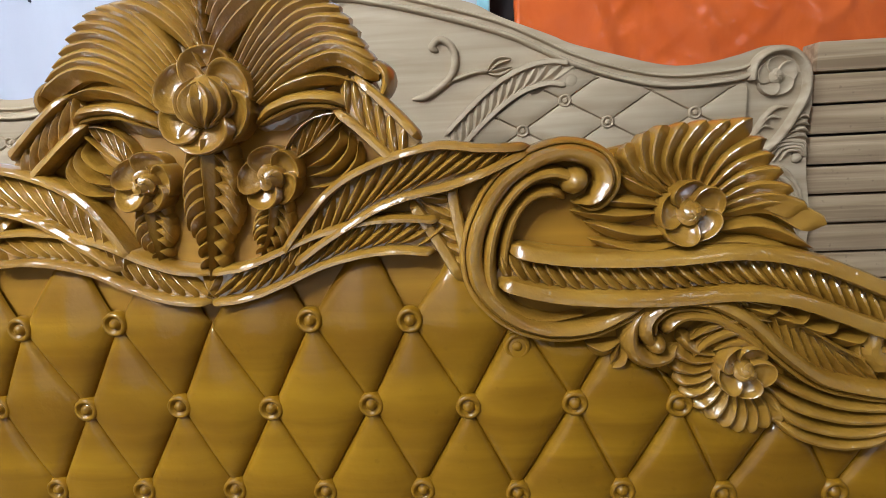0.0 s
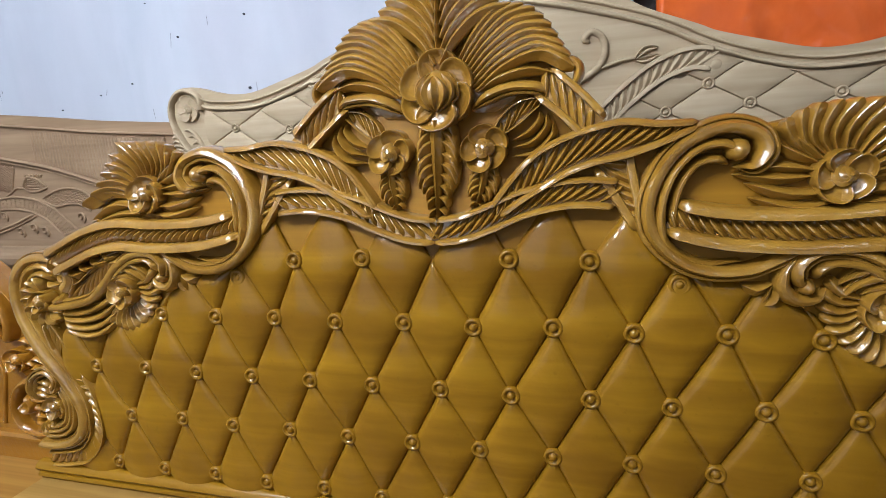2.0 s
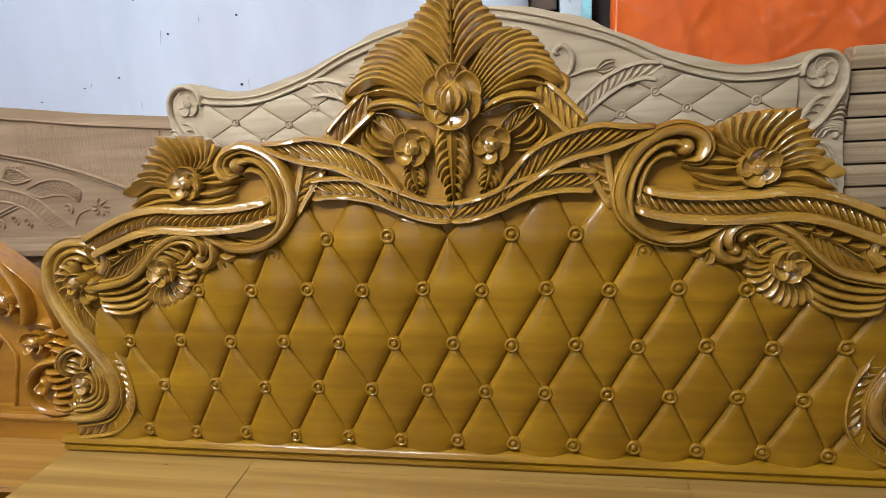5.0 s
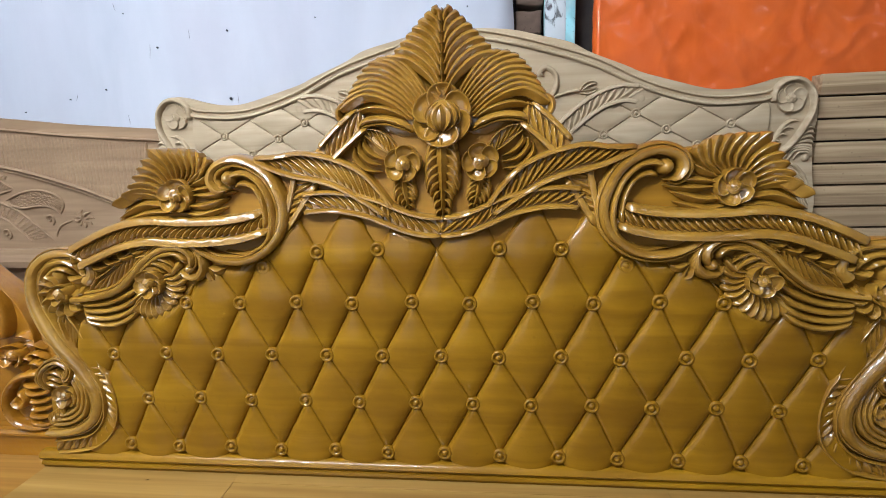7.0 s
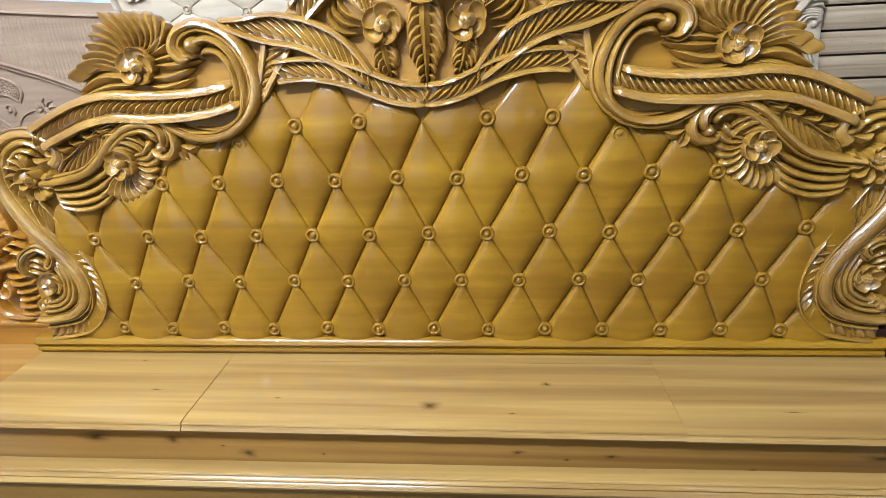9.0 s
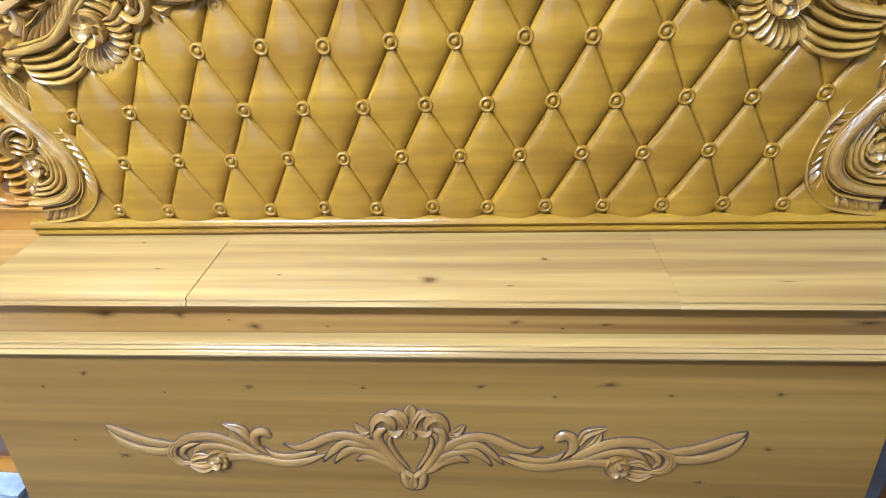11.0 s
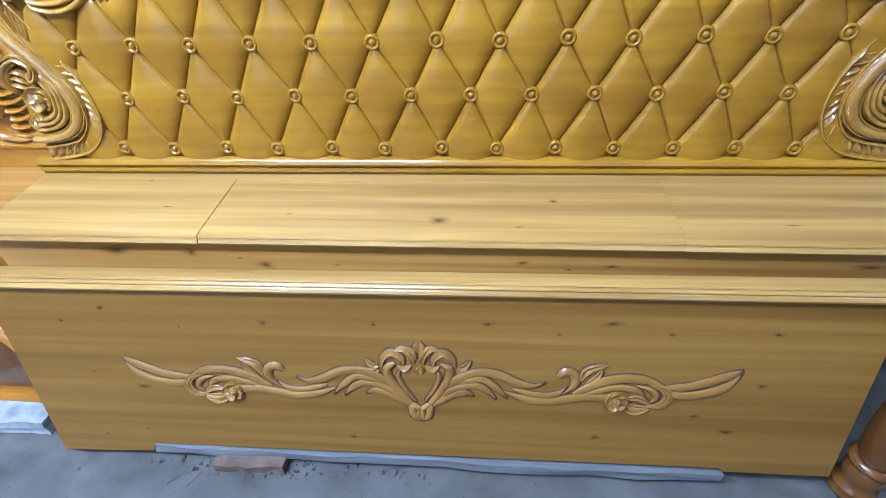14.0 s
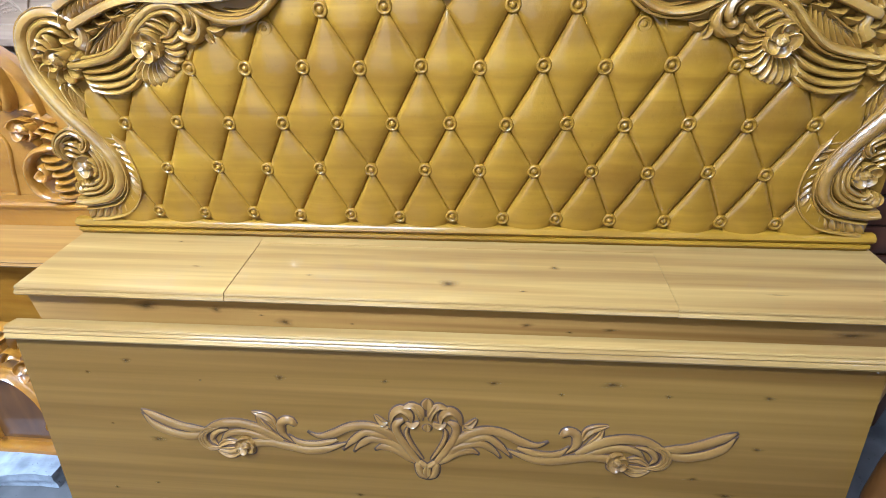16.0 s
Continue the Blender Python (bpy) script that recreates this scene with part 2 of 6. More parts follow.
GROOVED = [(-1, -0.4), (-0.93, 0.65), (-0.70, 0.85), (-0.46, 0.80), (-0.40, 0.0), (-0.33, 0.0), (-0.27, 0.85), (0.0, 1.0), (0.22, 0.9), (0.28, 0.05), (0.35, 0.05), (0.41, 0.85), (0.70, 0.85), (0.93, 0.6), (1, -0.4)]
LEAF = [(-1, -0.25), (-0.9, 0.5), (-0.7, 0.82), (-0.4, 0.72), (-0.1, 0.38), (0, 0.3), (0.1, 0.42), (0.4, 0.85), (0.7, 1.0), (0.9, 0.62), (1, -0.25)]
SMOOTHBAND = [(-1, -0.3), (-0.95, 0.45), (-0.84, 0.62), (-0.72, 0.60), (-0.66, 0.48), (-0.58, 0.72), (-0.3, 0.95), (0.0, 1.0), (0.35, 0.93), (0.60, 0.70), (0.66, 0.48), (0.72, 0.60), (0.85, 0.62), (0.95, 0.45), (1, -0.3)]
TONGUE = [(-1, -0.3), (-0.93, 0.40), (-0.62, 0.62), (-0.30, 0.72), (-0.10, 0.92), (0.0, 1.0), (0.10, 0.92), (0.30, 0.72), (0.62, 0.62), (0.93, 0.40), (1, -0.3)]
BLADE = [(-1, -0.3), (-0.97, 0.24), (-0.66, 0.42), (-0.34, 0.62), (-0.06, 0.86), (0.12, 0.99), (0.22, 1.0), (0.36, 0.95), (0.66, 0.70), (0.96, 0.28), (1, -0.3)]
SAW = [(-1, -0.3), (-0.97, 0.22), (-0.60, 0.38), (-0.15, 0.58), (0.25, 0.80), (0.52, 0.96), (0.66, 1.0), (0.78, 0.96), (0.90, 0.74), (0.97, 0.40), (1, -0.3)]
BAND = [(-1, -0.3), (-0.95, 0.40), (-0.84, 0.62), (-0.62, 0.70), (-0.50, 0.66), (-0.42, 0.52), (-0.32, 0.80), (-0.05, 1.0), (0.30, 0.98), (0.66, 0.86), (0.90, 0.62), (1, -0.3)]
SCOOP = [(-1, -0.25), (-0.95, 0.8), (-0.75, 1.0), (-0.45, 0.62), (0, 0.45), (0.4, 0.42), (0.8, 0.3), (1, -0.25)]


RELIEF, CHISEL, CANT = 1.08, 0.0004, 0.12


def sweep(bm, pts, width, height, profile=ROUND, n=24, base=0.0, taper=None, cant=None):
    """A carved strip along a line of (x, z) in the board's plane; it stands proud towards -y. taper(t) scales width and height."""
    c, side = curve(pts, n)
    rows = []
    height *= RELIEF
    for i in range(n):
        t = i / (n - 1)
        k = taper(t) if taper else 1.0
        kw, kh = k if isinstance(k, tuple) else (k, k)
        row = []
        b0 = base(t) if callable(base) else base
        up = (CANT if cant is None else cant) * (0.94 * side[i][1] - 0.30 * side[i][0])  # the cutter leaves bands canted upwards
        for s, h in profile:
            h = h - up * s if h > 0.15 else h
            q = c[i, :2] + side[i] * s * width * kw
            w = Vector((90 * q[0], 140 * s * width * kw, 90 * q[1]))
            e = CHISEL * min(1.0, height / 0.012)
            row.append(bm.verts.new((q[0] + e * noise.noise(w), -(b0 + h * height * kh + (e * noise.noise(w + Vector((7, 3, 5))) if h > 0.2 else 0.0)), q[1] + e * noise.noise(w - Vector((4, 9, 2))))))
        rows.append(row)
    for a, b in zip(rows, rows[1:]):
        for j in range(len(profile) - 1):
            bm.faces.new((a[j], a[j + 1], b[j + 1], b[j]))
    for row in (rows[0], rows[-1]):
        bm.faces.new(row)
    return bm


def hand(profile, s):
    """The profile, or its mirror image for s below zero."""
    return profile if s >= 0 else [(-a, b) for a, b in profile[::-1]]


def cupped(t):
    """The shell rises from its hollow to the rim."""
    return 0.001 + 0.022 * t ** 1.2


def bladeshape(t):
    """Narrow at the root, broad and bluntly rounded at the tip."""
    w = 0.30 + 0.70 * min(1.0, t / 0.75) ** 0.9
    end = 1.0 if t < 0.86 else math.sqrt(max(0.0, 1 - 0.80 * ((t - 0.86) / 0.14) ** 2))
    return (w * end, (0.50 + 0.50 * min(1.0, t / 0.6)) * (1.0 if t < 0.9 else 1.0 - 0.30 * (t - 0.9) / 0.1))


def soft_ends(p=0.12):
    return lambda t: max(0.06, min(1.0, math.sqrt(max(0.0, min(t, 1 - t)) / p)))


def spindle(t):
    return (max(0.05, math.sin(math.pi * min(1, max(0, t))) ** 0.7), max(0.15, math.sin(math.pi * (0.12 + 0.82 * t)) ** 0.5))


def ribshape(t):
    """Thin at the root, broad and rounded at the tip."""
    w = (0.28 + 0.72 * t ** 0.8) * (math.sqrt(max(0.0, 1 - ((t - 0.78) / 0.22) ** 2)) if t > 0.78 else 1.0)
    w = max(0.20 if t > 0.5 else 0.05, w)
    return (w, max(0.1, (0.45 + 0.55 * t) * (1.0 if t < 0.8 else math.sqrt(max(0.03, (1 - t) / 0.20)))))


def between(a, b, n):
    """n points spread along a smooth line through the given points."""
    return [tuple(q) for q in curve(a, n)[0]] if b is None else [(a[0] + (b[0] - a[0]) * i / (n - 1), a[1] + (b[1] - a[1]) * i / (n - 1)) for i in range(n)]


def petal(bm, centre, angle, r, width, height, base):
    """A round cupped petal with a turned-up rim."""
    ca, sa = math.cos(angle), math.sin(angle)
    segs = 22
    prof = [(0.0, 0.36), (0.35, 0.38), (0.60, 0.46), (0.76, 0.62), (0.86, 0.84), (0.92, 0.97), (0.97, 1.0), (1.02, 0.92), (1.05, 0.62), (1.05, -0.5)]
    rows = []
    for k, (p, h) in enumerate(prof):
        row = []
        for j in range(segs if k else 1):
            q = 2 * math.pi * j / segs
            out = 0.5 + 0.5 * math.cos(q)
            u = 0.56 * r + p * 0.44 * r * math.cos(q)
            v = p * width * math.sin(q) * (0.86 + 0.20 * out)
            hh = base + height * ((0.22 + (h - 0.22) * (0.15 + 0.85 * out ** 0.7) + 0.12 * out + 0.34 * p * math.sin(q)) if h > 0 else h)
            row.append(bm.verts.new((centre[0] + ca * u - sa * v, -hh, centre[1] + sa * u + ca * v)))
        rows.append(row)
    for j in range(segs):
        bm.faces.new((rows[0][0], rows[1][j], rows[1][(j + 1) % segs]))
    for a, b in zip(rows[1:], rows[2:]):
        for j in range(segs):
            bm.faces.new((a[j], a[(j + 1) % segs], b[(j + 1) % segs], b[j]))
    return bm


def dome(bm, centre, r, height, base, rings=6, segs=14):
    last = None
    for i in range(rings + 1):
        a = math.pi / 2 * i / rings
        rr, hh = r * math.cos(a), base + height * math.sin(a)
        if i == rings:
            top = bm.verts.new((centre[0], -hh, centre[1]))
            for j in range(segs):
                bm.faces.new((last[j], last[(j + 1) % segs], top))
            break
        row = []
        for j in range(segs):
            q = 2 * math.pi * j / segs
            row.append(bm.verts.new((centre[0] + rr * math.cos(q), -(hh if i else base - 0.004), centre[1] + rr * math.sin(q))))
        if last:
            for j in range(segs):
                bm.faces.new((last[j], last[(j + 1) % segs], row[(j + 1) % segs], row[j]))
        last = row
    return bm


def on_dome(parent, name, pts, centre, r, height, base, width, mat, s=1):
    """A crested petal edge that follows a dome; the points are in the dome's unit circle."""
    line = [(centre[0] + r * x, centre[1] + r * z) for x, z in pts]
    q = curve(line, 20)[0]

    def rise(t):
        x, z = q[min(19, int(round(t * 19)))][:2]
        d = min(0.97, math.hypot(x - centre[0], z - centre[1]) / r)
        return base + height * math.sqrt(1 - d * d) - 0.05 * r
    return part(name, sweep(bmesh.new(), line, width * r, 0.24 * r, hand(SAW, s), 20, rise, spindle, cant=0.0), mat, parent)


def flower(parent, centre, r, petals, height, base, mat, name="flower", bud=0.42, turn=90, label=""):
    """A carved flower: part with petals and bud of its own."""
    bm = bmesh.new()
    dome(bm, centre, r * 0.5, height * 0.35, base)
    f = part(name, bm, mat, parent, label)
    for k in range(petals):
        a = radians(turn) + 2 * math.pi * k / petals
        part("petal", petal(bmesh.new(), centre, a, r, r * 0.56, height * 0.62, base + 0.10 * height * (k % 3)), mat, f)
    if bud:
        knob = part("bud", dome(bmesh.new(), centre, r * bud, height * 0.9, base, 8, 20), mat, f)
        for k in range(3):
            a0 = radians(turn + 30) + 2 * math.pi * k / 3
            on_dome(knob, "bud_petal", [(0.92 * math.cos(a0 - 0.9), 0.92 * math.sin(a0 - 0.9)), (0.72 * math.cos(a0 - 0.2), 0.72 * math.sin(a0 - 0.2)), (0.50 * math.cos(a0 + 0.5), 0.50 * math.sin(a0 + 0.5)), (0.12 * math.cos(a0 + 1.0), 0.12 * math.sin(a0 + 1.0))], centre, r * bud, height * 0.9, base, 0.26, mat)
    return f


def rope(parent, pts, width, height, mat, base=0.006, pitch=0.0125, name="rope_band", slant=1.0, taper=None, flip=1, ridge=0.29, ends=0.05, twist=False):
    """A band between two ridges, filled with slanting leaf cuts."""
    c, side = curve(pts, 60)
    length = float(np.linalg.norm(np.diff(c[:, :2], axis=0), axis=1).sum())
    bm = bmesh.new()
    sweep(bm, pts, width * 0.96, height * 0.30, [(-1, -0.5), (-1, 1), (0, 1), (1, 1), (1, -0.5)], 40, base, taper)
    band = part(name, bm, mat, parent)
    for s in (-1, 1):
        edge = [tuple(c[i, :2] + side[i] * s * width * (taper(i / 59) if taper else 1.0)) for i in range(0, 60, 4)] + [tuple(c[59, :2] + side[59] * s * width * (taper(1.0) if taper else 1.0))]
        part("ridge", sweep(bmesh.new(), edge, width * ridge, height, FLAT, 48, base, soft_ends(ends)), mat, band)
    pitch *= 1.25
    k = max(4, int(length / pitch))
    run = np.concatenate([[0.0], np.cumsum(np.linalg.norm(np.diff(c[:, :2], axis=0), axis=1))]) / length
    lie = 1.0 / math.sqrt(1 + (0.95 * slant) ** 2)
    cut = hand(RIB if twist else BLADE, -flip if twist else flip)
    for i in range(k):
        j = float(np.interp((i + 0.5) / k, run, np.arange(60)))
        t = j / 59
        j0 = min(int(j), 58)
        p = c[j0, :2] + (c[j0 + 1, :2] - c[j0, :2]) * (j - j0)
        sd = side[j0]
        tn = np.array([sd[1], -sd[0]])
        w = width * (taper(t) if taper else 1.0) * (1.09 - ridge)
        far = length * min(run[j0], 1 - run[j0])
        lean = slant * min(1.0, (far + 0.35 * pitch) / (1.15 * slant * w))
        a = p - sd * w - tn * w * 1.15 * lean * flip
        b = p + sd * w + tn * w * 1.15 * lean * flip
        m1, m2 = p - sd * 0.40 * w - tn * w * 0.25 * lean * flip, p + sd * 0.45 * w + tn * w * 0.70 * lean * flip
        swell = (lambda q: (max(0.2, math.sin(math.pi * (0.1 + 0.8 * q))), max(0.3, math.sin(math.pi * (0.15 + 0.7 * q)))))
        part("leaf_cut", sweep(bmesh.new(), [tuple(a), tuple(m1), tuple(m2), tuple(b)], pitch * 0.66 * lie, height * 0.80, cut, 10, base, swell, cant=0.0), mat, band)
    return band


def mirror(pts):
    return [(-x, z) for x, z in pts]


def outline(bm, pts, y0, y1, bev=0.0):
    """A board cut to an outline of (x, z), between two depths."""
    front = [bm.verts.new((x, y0, z)) for x, z in pts]
    back = [bm.verts.new((x, y1, z)) for x, z in pts]
    n = len(pts)
    f = bm.faces.new(front)
    g = bm.faces.new(back[::-1])
    bm.normal_update()
    for i in range(n):
        bm.faces.new((front[i], front[(i + 1) % n], back[(i + 1) % n], back[i]))
    bmesh.ops.triangulate(bm, faces=[f, g])
    return bm


def prism(bm, section, x0, x1):
    """A length of moulding: a section of (y, z) run along x."""
    a = [bm.verts.new((x0, y, z)) for y, z in section]
    b = [bm.verts.new((x1, y, z)) for y, z in section]
    n = len(section)
    for i in range(n):
        bm.faces.new((a[i], a[(i + 1) % n], b[(i + 1) % n], b[i]))
    bm.faces.new(a)
    bm.faces.new(b[::-1])
    return bm


def lathe(bm, section, at, segs=20):
    """A turned piece: a section of (radius, z) round an upright axis."""
    rows = [[bm.verts.new((at[0] + r * math.cos(2 * math.pi * j / segs), at[1] + r * math.sin(2 * math.pi * j / segs), z)) for j in range(segs)] for r, z in section]
    for a, b in zip(rows, rows[1:]):
        for j in range(segs):
            bm.faces.new((a[j], a[(j + 1) % segs], b[(j + 1) % segs], b[j]))
    bm.faces.new(rows[0])
    bm.faces.new(rows[-1])
    return bm


def disc_knot(parent, x, y, z, rx, rz):
    """A dark knot let into a board, in the board's own plane."""
    return knot_patch(parent, lambda a, b: (x + a, y, z + b), rx, rz, x)


def knot_patch(parent, place, rx, rz, seed):
    """Rings of a knot: a dark core that fades outwards into the board."""
    bm = bmesh.new()
    core = bm.verts.layers.float.new("core")
    rows = []
    for k, (r, c) in enumerate(((0.25, 0.95), (0.55, 0.8), (0.9, 0.52), (1.4, 0.26), (2.3, 0.0))):
        row = []
        for j in range(16):
            q = 2 * math.pi * j / 16
            a = rx * r * (1 + 0.25 * math.sin(3 * q + seed * 40)) * math.cos(q) * (1 + 0.12 * max(0, k - 2))
            v = bm.verts.new(place(a, rz * r * (1 + 0.2 * math.cos(2 * q + seed * 31)) * math.sin(q)))
            v[core] = c
            row.append(v)
        rows.append(row)
    top = bm.verts.new(place(0, 0))
    top[core] = 1.0
    for j in range(16):
        bm.faces.new((rows[0][j], rows[0][(j + 1) % 16], top))
        for a, b in zip(rows, rows[1:]):
            bm.faces.new((a[j], b[j], b[(j + 1) % 16], a[(j + 1) % 16]))
    return part("knot", bm, KNOT, parent)


# ---------------------------------------------------------------- structure
def setting(name, bm, mat, label, category, smooth=False):
    ob = part(name, bm, mat, None, "", smooth)
    return tagged(ob, label, category, "", "structure")


def floor_mesh():
    bm = bmesh.new()
    nx, ny = 120, 80
    vs = [[None] * (ny + 1) for _ in range(nx + 1)]
    for i in range(nx + 1):
        for j in range(ny + 1):
            x, y = -3.2 + 6.4 * i / nx, -3.2 + 4.2 * j / ny
            h = 0.004 * noise.noise((x * 3, y * 3, 0)) + 0.0025 * noise.noise((x * 11, y * 11, 2))
            vs[i][j] = bm.verts.new((x, y, h - 0.006))
    for i in range(nx):
        for j in range(ny):
            bm.faces.new((vs[i][j], vs[i + 1][j], vs[i + 1][j + 1], vs[i][j + 1]))
    return bm


setting("floor", floor_mesh(), CONCRETE, "dusty grey concrete floor with a rough surface", "floor", True)


def wall_sheet():
    """The white wall with a slightly uneven coat, ending at a broken edge."""
    bm = bmesh.new()
    nx, nz = 60, 50
    grid = []
    for i in range(nx + 1):
        col = []
        for j in range(nz + 1):
            x, z = -3.2 + 3.385 * i / nx, 4.2 * j / nz
            if i == nx:
                x += 0.012 * noise.noise((z * 9, 3, 1))
            col.append(bm.verts.new((x, 0.66 + 0.006 * noise.noise((x * 4, z * 4, 5)), z)))
        grid.append(col)
    for i in range(nx):
        for j in range(nz):
            bm.faces.new((grid[i][j], grid[i + 1][j], grid[i + 1][j + 1], grid[i][j + 1]))
    back = [bm.verts.new((v.co.x, 0.74, v.co.z)) for v in grid[nx]]
    for j in range(nz):
        bm.faces.new((grid[nx][j], grid[nx][j + 1], back[j + 1], back[j]))
    return bm


wall = setting("wall_north", wall_sheet(), PLASTER, "whitewashed rough wall with black specks and stains", "wall", True)
for x, z, r in ((-0.709, 1.632, 0.006), (-0.95, 1.593, 0.006), (-0.722, 1.426, 0.008), (-1.151, 1.471, 0.005), (-1.285, 1.445, 0.004), (-1.458, 1.41, 0.004), (-0.60, 1.72, 0.005), (-1.75, 1.62, 0.006), (-0.42, 1.655, 0.004), (-1.05, 1.70, 0.003), (0.05, 1.66, 0.004)):
    bm = bmesh.new()
    dome(bm, (x, z), 0.55 * r, 0.0006, -0.6535, 3, 9)
    part("speck", bm, MARK, wall)
rnd = random.Random(11)
for k in range(13):
    x, z, ln = rnd.uniform(-1.9, 0.15), rnd.uniform(1.36, 1.80), rnd.uniform(0.008, 0.05)
    a = rnd.uniform(-0.5, 0.25)
    part("scratch", sweep(bmesh.new(), [(x, z), (x + 0.4 * ln * a, z - 0.5 * ln), (x + ln * a, z - ln)], rnd.uniform(0.0004, 0.0009), 0.0005, ROUND, 8, -0.6537, spindle), GREYPLANK, wall)

setting("wall_north_gap", box(bmesh.new(), 0.18, 0.6, 0.76, 0.80, 0, 4.2), DARKROUGH, "dark masonry behind a gap in the wall", "wall")
# unseen room shell, added to enclose and bounce the light
setting("wall_east_part", box(bmesh.new(), 0.6, 3.2, 0.70, 0.80, 0, 4.2), BOUNCEWALL, "unseen plain pale wall behind the tarpaulin", "wall")
setting("wall_west", box(bmesh.new(), -3.3, -3.2, -3.2, 0.8, 0, 4.2), BOUNCEPALE, "unseen plain pale side wall added to bounce light", "wall")
setting("wall_east", box(bmesh.new(), 3.2, 3.3, -3.2, 0.8, 0, 4.2), BOUNCEWALL, "unseen plain side wall added to bounce light", "wall")
setting("ceiling", box(bmesh.new(), -3.3, 3.3, -3.2, 0.8, 4.2, 4.3), BOUNCEPALE, "unseen pale ceiling added to bounce light, with an added skylight", "ceiling")


def front_wall():
    bm = bmesh.new()
    for x0, x1, z0, z1 in ((-3.2, -2.4, 0, 4.2), (-0.3, 0.8, 0, 4.2), (1.8, 3.2, 0, 4.2), (-2.4, -0.3, 2.4, 4.2), (0.8, 1.8, 1.8, 4.2), (0.8, 1.8, 0, 0.9)):
        box(bm, x0, x1, -3.2, -3.05, z0, z1)
    return bm


setting("wall_south", front_wall(), BOUNCEWALL, "unseen pale front wall added to bounce light, with a doorway and a window opening", "wall")


def panel_lamp(x, y):
    """A hanging lamp: cord, hood and glowing glass; its light is the area lamp just below."""
    t = thing("hanging_lamp", (x, y, 4.2), "white metal lamp hanging under the ceiling", "lamp", "hanging lamps")
    boxed("cord", -0.004, 0.004, -0.004, 0.004, -1.88, 0.0, DARKWOOD, t, 0.001)
    bm = bmesh.new()
    lathe(bm, [(0.03, -1.86), (0.05, -1.87), (0.17, -1.93), (0.175, -1.945), (0.165, -1.945), (0.05, -1.885)], (0, 0), 20)
    part("hood", bm, WHITEMETAL, t)
    part("glass", box(bmesh.new(), -0.10, 0.10, -0.05, 0.05, -1.945, -1.93, 0.004), glow, t)


for lx, ly, watts in LAMPS:
    panel_lamp(lx, ly)


# unseen frame, added to give the overhead key a source
added_skylight = thing("skylight", (-1.35, -1.45, 4.2), "added white skylight frame round the unseen overhead key light", "skylight", "", "structure")
for x0, x1, y0, y1 in ((-1.31, 1.31, -1.06, -1.0), (-1.31, 1.31, 1.0, 1.06), (-1.31, -1.25, -1.0, 1.0), (1.25, 1.31, -1.0, 1.0)):
    boxed("frame", x0, x1, y0, y1, -0.06, 0.0, WHITEMETAL, added_skylight)


# the gap in the wall: brick rubble, painted post; and the tarpaulin
def rubble_brick(x0, x1, z0, z1, mat, name="brick"):
    bm = box(bmesh.new(), x0, x1, 0.68, 0.76, z0, z1, 0.006)
    bmesh.ops.subdivide_edges(bm, edges=bm.edges[:], cuts=2, use_grid_fill=True)
    for v in bm.verts:
        v.co += Vector((0.012 * noise.noise(v.co * 22), 0.014 * noise.noise(v.co * 25 + Vector((3, 0, 0))), 0.011 * noise.noise(v.co * 28 + Vector((0, 5, 1)))))
    return tagged(part(name, bm, mat, None), "rough old brick in the dark gap of the wall", "brick", "rubble bricks")


for k in range(9):
    z = 1.28 + 0.075 * k
    rubble_brick(0.19 + 0.012 * (k % 2), 0.262 + 0.01 * (k % 3), z, z + 0.062, BRICKMAT if k % 3 else DARKROUGH)

post = thing("painted_post", (0.325, 0.70, 0), "wooden post with peeling cyan and white paint", "post")
bm = bmesh.new()
box(bm, -0.045, 0.045, -0.03, 0.03, 0, 2.6, 0.004)
part("shaft", bm, CYAN, post)
part("flaked_paint", box(bmesh.new(), -0.0455, 0.016, -0.0325, -0.029, 0.9, 2.6, 0.001), FLAKED, post)


def tarp():
    bm = bmesh.new()
    nx, nz = 250, 270
    grid = []
    for i in range(nx + 1):
        col = []
        for j in range(nz + 1):
            x, z = 0.425 + 2.2 * i / nx, -0.004 + 2.9 * j / nz
            fold = 0.005 * abs(noise.noise((x * 11 + z * 9, z * 4 - x * 3, 4))) ** 0.8 + 0.012 * noise.noise((x * 2.5 + z * 1.2, z * 1.5, 7)) + 0.016 * abs(noise.noise((x * 7 + z * 3, z * 5, 3))) + 0.003 * abs(noise.noise((x * 15 - z * 6, z * 12, 9))) + 0.0006 * noise.noise((x * 34, z * 32, 1)) + 0.007 * (1 - abs(noise.noise((x * 5 + z * 2, z * 4 - x, 12)))) ** 14 + 0.004 * (1 - abs(noise.noise((x * 9 - z * 7, z * 8, 21)))) ** 16
            if i == 0:
                x += 0.006 * noise.noise((z * 14, 2, 8))
            col.append(bm.verts.new((x, 0.635 - fold, z)))
        grid.append(col)
    for i in range(nx):
        for j in range(nz):
            bm.faces.new((grid[i][j], grid[i + 1][j], grid[i + 1][j + 1], grid[i][j + 1]))
    back = [bm.verts.new((v.co.x, 0.70, v.co.z)) for v in grid[0]]
    for j in range(nz):
        bm.faces.new((grid[0][j], grid[0][j + 1], back[j + 1], back[j]))
    return bm


sheet = part("tarpaulin", tarp(), TARP)
bm = bmesh.new()
for k in range(2):
    sweep(bm, [(0.428 + 0.011 * k, -0.003), (0.430 + 0.011 * k, 0.7), (0.427 + 0.011 * k, 1.4), (0.429 + 0.011 * k, 2.1), (0.428 + 0.011 * k, 2.88)], 0.0035, 0.004, ROUND, 60, -0.634)
part("hem", bm, TARP, sheet)
tagged(sheet, "creased shiny orange plastic tarpaulin hung on the wall", "tarpaulin")


